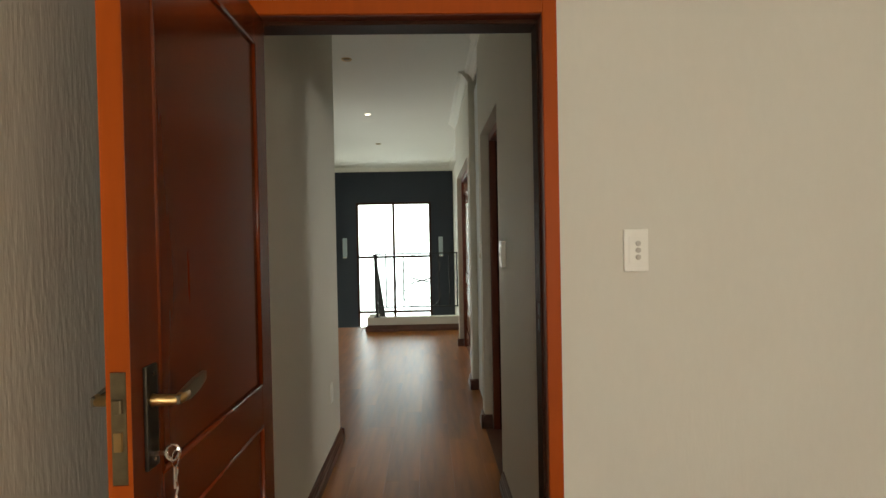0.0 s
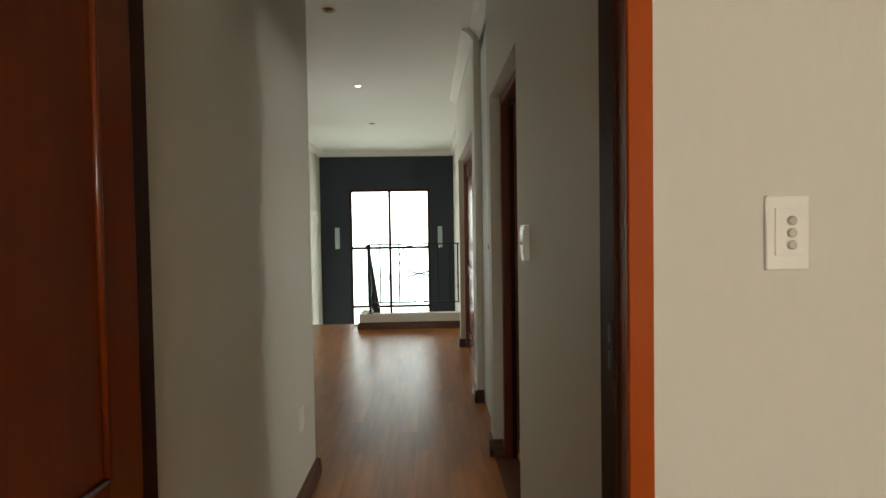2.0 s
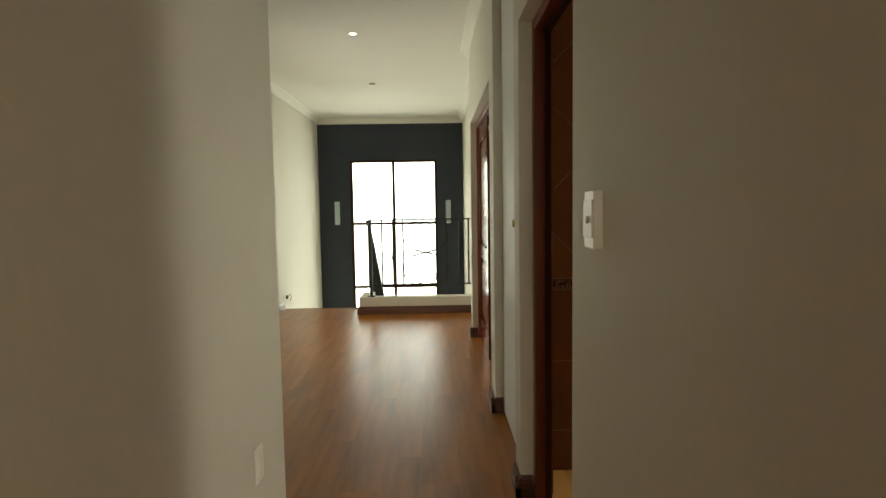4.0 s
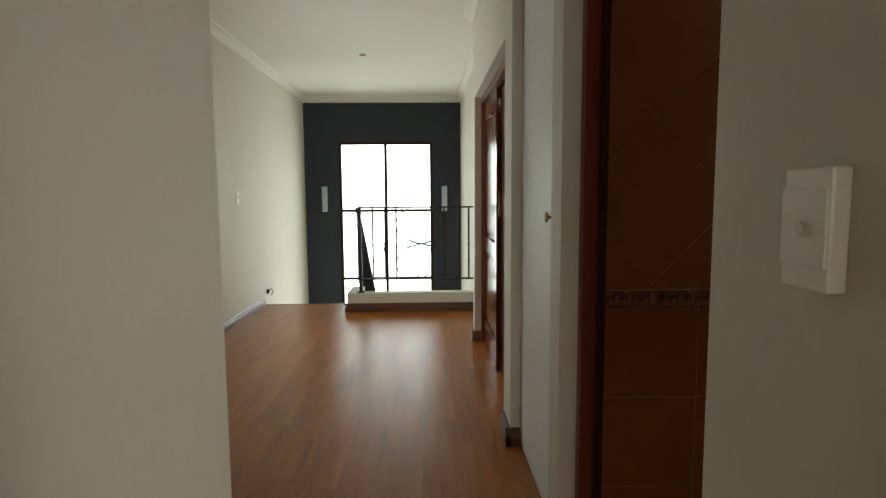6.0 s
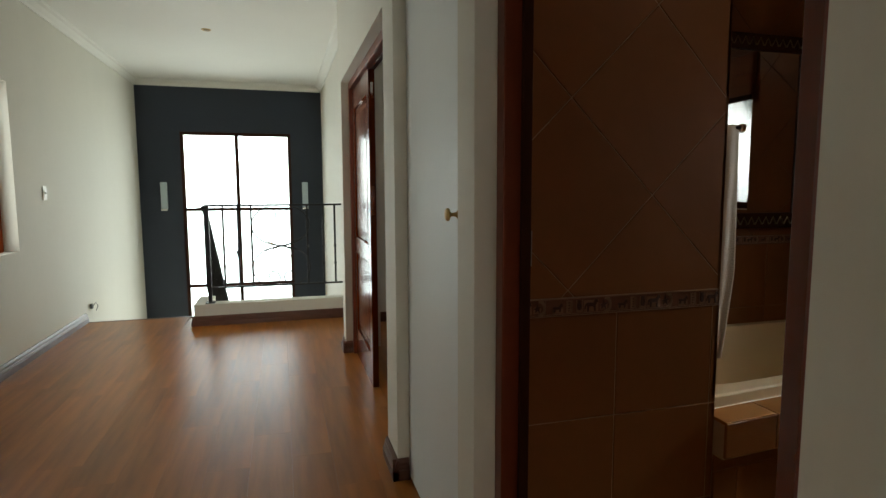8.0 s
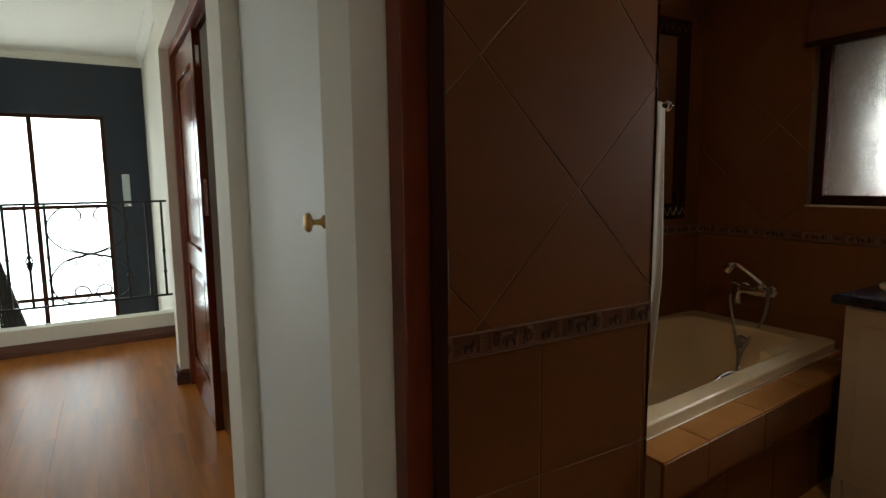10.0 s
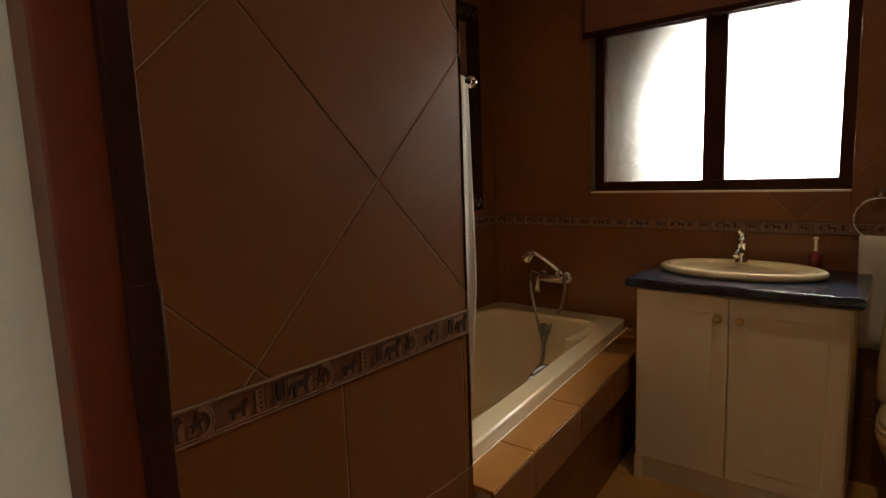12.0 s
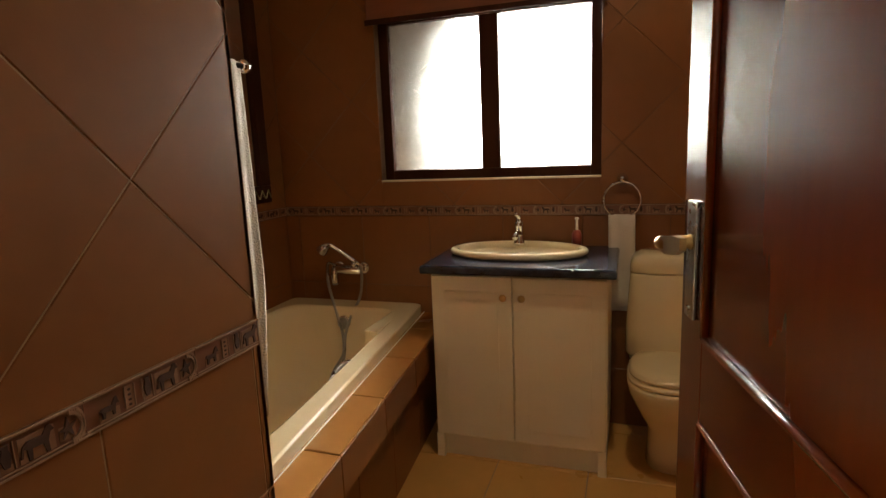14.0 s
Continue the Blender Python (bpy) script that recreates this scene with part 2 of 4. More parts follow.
# end wall, navy, with the tall stair window
WX0, WX1, WZ0, WZ1 = -1.33, 0.20, -1.25, 2.16
slab("wall_north", (LX, 11.355, -2.8, WX0, 11.5, CEIL), (WX1, 11.355, -2.8, 0.66, 11.5, CEIL), (WX0, 11.355, WZ1, WX1, 11.5, CEIL), (WX0, 11.355, -2.8, WX1, 11.5, WZ0), mat="navy")
slab("floor", (-2.04, 3.635, -0.2, 0.64, 8.45, -0.012), (-2.04, 8.45, -0.2, -0.68, 8.79, -0.012), (-0.615, 1.2, -0.2, 0.64, 3.635, -0.012), (-0.76, -4.15, -0.2, 3.35, 1.2, -0.001), mat="laminate")
slab("floor_side_room", (0.64, 5.05, -0.2, 4.2, 8.0, -0.001), mat="laminate")
slab("stair_nosing", (LX, 8.765, -0.03, -0.80, 8.805, 0.002), mat="skirting")
slab("ceiling", (-0.76, -4.15, CEIL, 3.35, 1.535, CEIL + 0.1), (-2.04, 1.535, CEIL, 0.81, 11.5, CEIL + 0.1), mat="ceiling")
slab("ceiling_side_rooms", (0.81, 1.67, 2.62, 4.2, 8.1, 2.72), mat="ceiling")
slab("wall_side_room", (0.64, 5.062, 0, 4.2, 5.13, CEIL), (0.64, 8.0, 0, 4.2, 8.12, CEIL), (4.2, 5.06, 0, 4.3, 5.8, CEIL), (4.2, 7.0, 0, 4.3, 8.12, CEIL), (4.2, 5.8, 0, 4.3, 7.0, 0.9), (4.2, 5.8, 2.1, 4.3, 7.0, CEIL))
slab("floor_lower", (-2.04, 7.9, -2.95, 0.81, 11.5, -2.8), mat="floor_tile")
slab("wall_stair_south", (-2.04, 8.25, -2.8, 0.81, 8.35, -0.2))
slab("ground", (-400, 12.6, -3.3, 400, 800, -3.1), (-400, -400, -3.3, -3.2, 12.6, -3.1), (4.6, -400, -3.3, 400, 12.6, -3.1), mat="ground")

# cove cornices
COVE = [(0, 0), (0, -0.085), (0.012, -0.085), (0.02, -0.06), (0.05, -0.025), (0.075, -0.015), (0.085, 0)]
bm = bmesh.new()
extrude(bm, COVE, (LX, 11.355, CEIL), (0.66, 11.355, CEIL), (0, -1, 0))
extrude(bm, COVE, (LX, 3.635, CEIL), (LX, 11.355, CEIL), (1, 0, 0))
extrude(bm, COVE, (0.51, 1.67, CEIL), (0.51, 4.0, CEIL), (-1, 0, 0))
extrude(bm, COVE, (0.565, 4.0, CEIL), (0.565, 4.89, CEIL), (-1, 0, 0))
extrude(bm, COVE, (0.51, 4.89, CEIL), (0.51, 7.16, CEIL), (-1, 0, 0))
extrude(bm, COVE, (0.66, 7.16, CEIL), (0.66, 11.355, CEIL), (-1, 0, 0))
extrude(bm, COVE, (-0.495, 1.67, CEIL), (-0.495, 3.635, CEIL), (1, 0, 0))
finish("cornice", bm, "ceiling", kind="structure")

# skirtings
SK = [(0, 0), (0.026, 0), (0.026, 0.045), (0.02, 0.05), (0.02, 0.058), (0.015, 0.066), (0.015, 0.078), (0.006, 0.095), (0, 0.095)]
for a, b, out in (((-0.495, 1.70, 0), (-0.495, 3.661, 0), (1, 0, 0)), ((0.51, 1.70, 0), (0.51, 2.84, 0), (-1, 0, 0)),
                  ((0.51, 3.819, 0), (0.51, 3.985, 0), (-1, 0, 0)), ((0.484, 3.845, 0), (0.565, 3.845, 0), (0, -1, 0)),
                  ((0.51, 4.864, 0), (0.51, 5.14, 0), (-1, 0, 0)), ((0.484, 4.89, 0), (0.56, 4.89, 0), (0, -1, 0)),
                  ((0.51, 6.964, 0), (0.51, 7.16, 0), (-1, 0, 0)), ((0.484, 6.99, 0), (0.563, 6.99, 0), (0, -1, 0)), ((0.66, 7.16, 0), (0.66, 8.3, 0), (-1, 0, 0)),
                  ((LX, 3.635, 0), (LX, 8.80, 0), (1, 0, 0)), ((LX, 3.635, 0), (-0.469, 3.635, 0), (0, 1, 0)),
                  ((0.66, 5.13, 0), (4.2, 5.13, 0), (0, 1, 0)), ((0.66, 8.0, 0), (4.2, 8.0, 0), (0, -1, 0)),
                  ((-0.81, 8.316, 0), (0.634, 8.316, 0), (0, -1, 0)), ((-0.81, 8.29, 0), (-0.81, 8.76, 0), (-1, 0, 0))):
    finish("baseboard", extrude(bmesh.new(), SK, a, b, out), "skirting", kind="structure")

# kerb round the stairwell
slab("stairwell_kerb", (-0.81, 8.316, -0.2, 0.66, 8.46, 0.208), (-0.81, 8.46, -0.2, -0.66, 8.79, 0.208), bevel=0.004)


# ---- stair ----
stair = empty("staircase", (-1.2, 8.76, -1.4), "white plastered stair flight going down beside the landing", "staircase")
for i in range(9):
    z = 1.4 - 0.175 * (i + 1)
    part("step", boxes((-0.62, 0.03 + 0.26 * i, z - 0.18, 0.40, 0.03 + 0.26 * (i + 1), z)), "wall", stair)


def rail_bar(points, r=0.008):
    return tube(bmesh.new(), points, r, 6)


rail = empty("stair_railing", (0, 8.385, 0.208), "black wrought iron railing with scrolls on the white kerb", "railing")
Z0 = 0.205


def rp(x, z, y=0.0):
    return (x, y, z - Z0)


part("top_rail", boxes((-0.685, -0.014, 1.155 - Z0, 0.66, 0.014, 1.173 - Z0)), "iron", rail)
part("bottom_rail", boxes((-0.66, -0.010, 0.345 - Z0, 0.66, 0.010, 0.362 - Z0)), "iron", rail)
part("newel", boxes((-0.680, -0.018, 0.0, -0.645, 0.018, 1.16 - Z0)), "iron", rail)
part("base_plate", boxes((-0.705, -0.04, 0.0, -0.62, 0.04, 0.012)), "iron", rail)
for x in (-0.518, -0.255, 0.285, 0.446, 0.562):
    bm = boxes((x - 0.0095, -0.0095, 0.35 - Z0, x + 0.0095, 0.0095, 1.16 - Z0))
    for z in (0.56, 0.74):
        lathe(bm, [(0.009, z - 0.02 - Z0), (0.016, z - Z0), (0.009, z + 0.02 - Z0)], (x, 0, 0), seg=8)
    part("baluster", bm, "iron", rail)
bm = boxes((-0.389, -0.008, 0.35 - Z0, -0.371, 0.008, 1.16 - Z0))
for k in range(4):
    a = math.pi / 2 * k
    tube(bm, [(-0.380 + 0.024 * math.sin(math.pi * s) * math.cos(a + 2.5 * s), 0.024 * math.sin(math.pi * s) * math.sin(a + 2.5 * s), 0.64 - Z0 + 0.14 * s) for s in [i / 10 for i in range(11)]], 0.006, 5)
for z in (0.63, 0.79):
    lathe(bm, [(0.006, z - 0.015 - Z0), (0.014, z - Z0), (0.006, z + 0.015 - Z0)], (-0.380, 0, 0), seg=8)
part("basket_baluster", bm, "iron", rail)


def smooth_path(pts, n=6):
    """A curve through points."""
    pts = [Vector(p) for p in pts]
    out = []
    for i in range(len(pts) - 1):
        a, b, c, d = pts[max(i - 1, 0)], pts[i], pts[i + 1], pts[min(i + 2, len(pts) - 1)]
        for k in range(n):
            t = k / n
            out.append(0.5 * (2 * b + (c - a) * t + (2 * a - 5 * b + 4 * c - d) * t * t + (3 * b - a - 3 * c + d) * t ** 3))
    return out + [pts[-1]]


# wrought scrolls: arms that cross in the middle, open at the top, curled in at the foot (centimetres from the middle)
UPPER = [(7, 26), (4.5, 29), (5, 33), (9, 37), (16, 37.5), (24, 31), (28, 22), (25.5, 12), (16.5, 3.5), (4, -0.5), (-9, -3), (-16, -6)]
LOWER = [(-16, 5), (-7, 1), (4, -1.5), (16.5, -5), (25, -13), (28, -22.5), (25, -33), (16.5, -39.5), (7.5, -39.5), (2, -34), (4.5, -28), (10, -27), (13, -31), (10.5, -35)]
CURL = [(3, -2), (8, -4), (10.5, -8), (8, -11.5), (4.5, -10), (5, -7)]
for points, thick in ((UPPER, 0.0065), (LOWER, 0.0065), (CURL, 0.005)):
    for sx in (1, -1):
        part("scroll", rail_bar(smooth_path([rp(0.026 + sx * u / 100, 0.760 + v / 100, 0.004 * sx) for u, v in points], 4), thick), "iron", rail)

slope = empty("stair_slope_railing", (-0.73, 8.41, 0.208), "black wrought iron railing sloping down beside the stair", "railing")
part("handrail", tube(bmesh.new(), [(0.03, 0, 0.94), (0.03, 0.35, 0.80), (0.03, 2.4, -0.60)], 0.02, 8), "iron", slope)
part("lower_rail", tube(bmesh.new(), [(0.03, 0.1, 0.12), (0.03, 2.4, -1.42)], 0.008, 6), "iron", slope)
for i in range(18):
    y = 0.1 + 0.125 * i
    zt = 0.93 - 0.38 * min(y, 0.35) - 0.683 * max(0, y - 0.35)
    bm = tube(bmesh.new(), [(0.03, y, 0.12 - 0.67 * (y - 0.1)), (0.03, y, zt)], 0.0095, 6)
    if i % 3 == 1:
        tube(bm, [(0.03 + 0.0, y + 0.05 * math.cos(a), (zt - 0.35) + 0.07 * math.sin(a)) for a in [2 * math.pi * k / 12 for k in range(13)]], 0.005, 5)
    part("baluster", bm, "iron", slope)


# ---- windows ----
def framed_window(name, x0, x1, z0, z1, bars_x, bars_z, plane, mat, glass, w=0.04, d=0.05, label=""):
    """A window in the x z plane at y 0 of its Empty; the caller turns it."""
    root = empty(name, (0, 0, 0), label, "window", kind="structure")
    fr = boxes((x0, -d / 2, z0, x0 + w, d / 2, z1), (x1 - w, -d / 2, z0, x1, d / 2, z1), (x0 + w, -d / 2, z0, x1 - w, d / 2, z0 + w), (x0 + w, -d / 2, z1 - w, x1 - w, d / 2, z1), bevel=0.003)
    part("window_frame", fr, mat, root)
    for bx, bw in bars_x:
        part("mullion", boxes((bx - bw / 2, -d / 2 + 0.004, z0 + w, bx + bw / 2, d / 2 - 0.004, z1 - w), bevel=0.002), mat, root)
    for bz, bw in bars_z:
        part("glazing_bar", boxes((x0 + w, -d / 2 + 0.008, bz - bw / 2, x1 - w, d / 2 - 0.008, bz + bw / 2), bevel=0.002), mat, root)
    xs = [x0 + w] + [v for b, bw in bars_x for v in (b - bw / 2, b + bw / 2)] + [x1 - w]
    zs = [z0 + w] + [v for b, bw in bars_z for v in (b - bw / 2, b + bw / 2)] + [z1 - w]
    for i in range(0, len(xs), 2):
        for j in range(0, len(zs), 2):
            g = part("pane", boxes((xs[i], -0.003, zs[j], xs[i + 1], 0.003, zs[j + 1])), glass, root)
            g.visible_shadow = False
    return root


w1 = framed_window("window_1", WX0, WX1, WZ0, WZ1, [(-0.568, 0.05)], [(-0.085, 0.045), (1.043, 0.045)], 0, "dark_wood", "glass", w=0.045, label="tall dark wooden stair window in the navy wall")
w1.matrix_world = pose(0, 11.395, 0)
w2 = framed_window("window_2", 6.42, 7.45, 0.855, 2.115, [(6.93, 0.05)], [], 0, "frame_wood", "frosted", w=0.06, label="red wooden window with obscure glass in a white reveal")
w2.matrix_world = Matrix(((0, 1, 0, LX - 0.125), (1, 0, 0, 0), (0, 0, 1, 0), (0, 0, 0, 1)))
w3 = framed_window("window_3", 3.415, 4.475, 1.17, 1.965, [(3.925, 0.088)], [], 0, "dark_wood", "frosted", w=0.048, label="dark wooden bathroom window with obscure glass")
w3.matrix_world = Matrix(((0, 1, 0, 3.155), (1, 0, 0, 0), (0, 0, 1, 0), (0, 0, 0, 1)))
w4 = framed_window("window_4", -0.4, 2.2, 0.8, 2.2, [(0.9, 0.05)], [], 0, "dark_wood", "glass", label="dark wooden bedroom window")
w4.matrix_world = pose(0, -4.07, 0)
# Assumed window, out of view, that goes with the side room's added lamp
w5 = framed_window("window_5", 5.8, 7.0, 0.9, 2.1, [(6.4, 0.05)], [], 0, "dark_wood", "glass", label="assumed dark wooden side room window, out of view")
w5.matrix_world = Matrix(((0, 1, 0, 4.25), (1, 0, 0, 0), (0, 0, 1, 0), (0, 0, 0, 1)))


# neighbouring pillar outside the obscure bathroom window
slab("outside_pillar", (3.55, 4.25, -3.1, 3.7, 5.6, 3.2), mat="render")
bm = bmesh.new()
arc = [(4.25 - 0.46 * (1 - math.cos(a)), 1.50 + 0.55 * math.sin(a)) for a in [math.pi / 2 * i / 10 for i in range(11)]]
poly = arc + [(3.79, 2.9), (4.25, 2.9)]
fa, fb = [bm.verts.new((3.56, y, z)) for y, z in poly], [bm.verts.new((3.69, y, z)) for y, z in poly]
bm.faces.new(fa), bm.faces.new(fb)
for i in range(len(poly)):
    bm.faces.new((fa[i], fa[(i + 1) % len(poly)], fb[(i + 1) % len(poly)], fb[i]))
finish("outside_arch", bm, "render", kind="structure")


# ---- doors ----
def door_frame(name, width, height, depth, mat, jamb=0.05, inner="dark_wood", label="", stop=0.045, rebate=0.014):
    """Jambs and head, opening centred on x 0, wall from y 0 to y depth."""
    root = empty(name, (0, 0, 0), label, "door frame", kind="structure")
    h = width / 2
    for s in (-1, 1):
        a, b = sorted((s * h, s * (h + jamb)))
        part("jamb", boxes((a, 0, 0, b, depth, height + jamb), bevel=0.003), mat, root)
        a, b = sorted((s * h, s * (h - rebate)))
        # stops coloured darker than the jambs: the opening's shade put into the wood
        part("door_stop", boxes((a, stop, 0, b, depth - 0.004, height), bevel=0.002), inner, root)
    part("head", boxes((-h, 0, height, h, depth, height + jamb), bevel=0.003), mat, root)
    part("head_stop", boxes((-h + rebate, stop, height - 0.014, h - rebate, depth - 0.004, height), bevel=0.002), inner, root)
    return root


def door_leaf(name, w, h, label, panels, t=0.04, handle_side=1, handle_z=1.09, furniture="bronze", lever="brass", both=True, category="door", handle=True, raised=True):
    """A panelled leaf in the x z plane, hinge at x 0, faces at y -t/2 and t/2. panels: z ranges."""
    root = empty(name, (0, 0, 0), label, category)
    st = 0.10
    zs = [0.008] + [v for p in panels for v in p] + [h]
    rows = [(0, -t / 2, 0.008, st, t / 2, h), (w - st, -t / 2, 0.008, w, t / 2, h)]
    for i in range(0, len(zs), 2):
        rows.append((st, -t / 2, zs[i], w - st, t / 2, zs[i + 1]))
    part("leaf_frame", boxes(*rows, bevel=0.0015), "door", root)
    depth = 0.012 if raised else 0.006
    for z0, z1 in panels:
        bm = boxes((st, -t / 2 + depth, z0, w - st, t / 2 - depth, z1))
        for s in (-1, 1) if raised else ():
            y0, y1 = s * (t / 2 - 0.012), s * (t / 2 - 0.006)
            a, b = (st + 0.04, w - st - 0.04), (z0 + 0.04, z1 - 0.04)
            vo = [bm.verts.new((x, y0, z)) for x, z in ((a[0], b[0]), (a[1], b[0]), (a[1], b[1]), (a[0], b[1]))]
            vi = [bm.verts.new((x, y1, z)) for x, z in ((a[0] + 0.03, b[0] + 0.03), (a[1] - 0.03, b[0] + 0.03), (a[1] - 0.03, b[1] - 0.03), (a[0] + 0.03, b[1] - 0.03))]
            for i in range(4):
                bm.faces.new((vo[i], vo[(i + 1) % 4], vi[(i + 1) % 4], vi[i]))
            bm.faces.new(vi)
        part("panel", bm, "door", root)
        for s in (-1, 1):
            bm = bmesh.new()
            y = s * (t / 2 - depth / 2)
            c = [(st, z0), (w - st, z0), (w - st, z1), (st, z1)]
            prof = 0.0065
            for i in range(4):
                (xa, za), (xb, zb) = c[i], c[(i + 1) % 4]
                tube(bm, [(xa, y, za), (xb, y, zb)], prof, 8)
            part("moulding", bm, "door", root, smooth=True)
    if handle:
        hx = w - 0.055
        for s in ((-1, 1) if both else (handle_side,)):
            pl = part("back_plate", boxes((hx - 0.02, s * t / 2, handle_z - 0.115, hx + 0.02, s * (t / 2 + 0.007), handle_z + 0.06), bevel=0.002), "back_plate" if furniture == "bronze" else furniture, root)
            bm = bmesh.new()
            ya, yb = s * (t / 2 + 0.045), s * (t / 2 + 0.054)
            blade = [(hx + 0.006, -0.007), (hx + 0.006, 0.007), (hx - 0.03, 0.014), (hx - 0.07, 0.021), (hx - 0.112, 0.024), (hx - 0.112, 0.008), (hx - 0.08, -0.004), (hx - 0.04, -0.010)]
            va, vb = [bm.verts.new((x, ya, handle_z + z)) for x, z in blade], [bm.verts.new((x, yb, handle_z + z)) for x, z in blade]
            bm.faces.new(va), bm.faces.new(vb)
            for i in range(8):
                bm.faces.new((va[i], va[(i + 1) % 8], vb[(i + 1) % 8], vb[i]))
            hd = part("handle", bm, "pewter" if furniture == "bronze" else "brass", root)
            bm = bmesh.new()
            tube(bm, [(hx, s * t / 2, handle_z), (hx, s * (t / 2 + 0.012), handle_z), (hx, s * (t / 2 + 0.046), handle_z), (hx - 0.006, s * (t / 2 + 0.050), handle_z + 0.001), (hx - 0.034, s * (t / 2 + 0.050), handle_z + 0.002)], [0.015, 0.010, 0.009, 0.010, 0.007], 12)
            part("neck", bm, lever, hd, smooth=True)
            for z in (handle_z + 0.045, handle_z - 0.10):
                part("screw", lathe(bmesh.new(), [(0.004, s * (t / 2 + 0.0068)), (0.004, s * (t / 2 + 0.009)), (0.001, s * (t / 2 + 0.0095))], (hx, 0, z), axis="y", seg=8), "chrome", root)
        lk = part("lock_plate", boxes((w, -0.012, handle_z - 0.12, w + 0.002, 0.012, handle_z + 0.06)), furniture, root)
        part("latch", boxes((w + 0.002, -0.006, handle_z - 0.065, w + 0.008, 0.006, handle_z - 0.035)), "brass", root)
        part("bolt", boxes((w + 0.002, -0.008, handle_z - 0.005, w + 0.010, 0.008, handle_z + 0.018), bevel=0.002), furniture, root)
    return root


def hinge_at(ob, x, y, turn):
    ob.matrix_world = pose(x, y, 0, 0, 0, turn)


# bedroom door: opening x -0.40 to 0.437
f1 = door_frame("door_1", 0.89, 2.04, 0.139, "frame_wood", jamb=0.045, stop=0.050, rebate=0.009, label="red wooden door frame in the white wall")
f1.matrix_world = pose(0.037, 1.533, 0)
# thin dark sheets over the bright jambs' inner faces, painting the reveal's shade
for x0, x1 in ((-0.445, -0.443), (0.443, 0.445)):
    part("shaded_rebate", boxes((x0, 0.008, 0, x1, 0.050, 2.038)), "frame_dark", f1)
part("shaded_rebate", boxes((-0.443, 0.008, 2.038, 0.443, 0.050, 2.040)), "frame_dark", f1)
d1 = door_leaf("bedroom_door", 0.80, 2.02, "open varnished red panelled door with bronze handle and keys", [(0.22, 0.83), (0.95, 1.92)], raised=False, handle_z=1.09)
hinge_at(d1, -0.378, 1.532, -90)
sp = part("strike_plate", boxes((0.4335, 0.060, 1.045, 0.4357, 0.082, 1.155), bevel=0.001), "dark_wood", f1)
part("strike_lip", boxes((0.4335, 0.055, 1.055, 0.4352, 0.0595, 1.145), bevel=0.0005), "iron", f1)
for z in (1.06, 1.11):
    part("strike_hole", boxes((0.4326, 0.064, z, 0.4334, 0.078, z + 0.035)), "black", f1)
# keys in the lock
# brighter strip on the leaf's edge: the light falling there put into its colour
part("lit_edge", boxes((0.8, -0.0195, 0.01, 0.8012, 0.0195, 0.968), (0.8, -0.0195, 1.152, 0.8012, 0.0195, 2.018), (0.8, -0.0195, 0.968, 0.8012, -0.0125, 1.152), (0.8, 0.0125, 0.968, 0.8012, 0.0195, 1.152)), "frame_wood", d1)
keys = empty("key_bunch", (-0.350, 0.787, 1.0), "bunch of steel keys on a ring in the bedroom door lock", "keys")
part("key", boxes((-0.012, -0.002, -0.004, 0.02, 0.002, 0.004)), "chrome", keys)
part("key_bow", tube(bmesh.new(), [(0.030 + 0.011 * math.cos(a), 0, 0.013 * math.sin(a)) for a in [2 * math.pi * i / 18 for i in range(19)]], 0.0032, 8), "chrome", keys)
part("ring", tube(bmesh.new(), [(0.034, 0.014 * math.cos(a), -0.010 + 0.014 * math.sin(a)) for a in [2 * math.pi * i / 14 for i in range(15)]], 0.0012, 6), "chrome", keys)
part("spare_key", boxes((0.033, -0.006, -0.06, 0.036, 0.002, -0.022)), "chrome", keys)
part("chain", tube(bmesh.new(), [(0.035, 0.004 * math.sin(i * 1.3), -0.024 - 0.006 * i) for i in range(16)], 0.0022, 6), "chrome", keys)
part("fob", boxes((0.030, -0.012, -0.20, 0.038, 0.008, -0.12), bevel=0.002), "brass", keys)

# bathroom door: plaster opening y 2.87 to 3.81, frame set in
f2 = door_frame("door_2", 0.856, 2.052, 0.075, "frame_dark", jamb=0.047, label="dark wooden bathroom door frame")
part("strike_plate", boxes((0.4128, 0.042, 1.085, 0.4142, 0.0700, 1.205), bevel=0.0005), "dark_wood", f2)
part("strike_lip", boxes((0.4135, 0.0712, 1.11, 0.4240, 0.0732, 1.20), bevel=0.0005), "chrome_dark", f2)
part("hinge_post", boxes((-0.4275, 0.050, 0, -0.378, 0.078, 2.05)), "frame_dark", f2)
f2.matrix_world = Matrix(((0, 1, 0, 0.569), (1, 0, 0, 3.369), (0, 0, 1, 0), (0, 0, 0, 1)))
d2 = door_leaf("bathroom_door", 0.768, 2.04, "open varnished red panelled bathroom door with steel plate", [(0.22, 0.90), (1.03, 1.92)], raised=False, handle_z=1.165, furniture="chrome_dark")
hinge_at(d2, 0.672, 3.042, 11.2)

# double door of the side room
f3 = door_frame("door_3", 1.75, 2.08, 0.075, "frame_dark", jamb=0.053, label="dark wooden double door frame")
f3.matrix_world = Matrix(((0, 1, 0, 0.565), (1, 0, 0, 6.06), (0, 0, 1, 0), (0, 0, 0, 1)))
d3 = door_leaf("double_door_leaf", 0.85, 2.06, "closed varnished red panelled leaf of a double door", [(0.22, 0.83), (0.95, 1.92)], handle=False)
hinge_at(d3, 0.605, 6.932, -90.0)
part("flush_bolt", boxes((0.851, -0.008, 1.15, 0.854, 0.008, 1.33)), "chrome", d3)
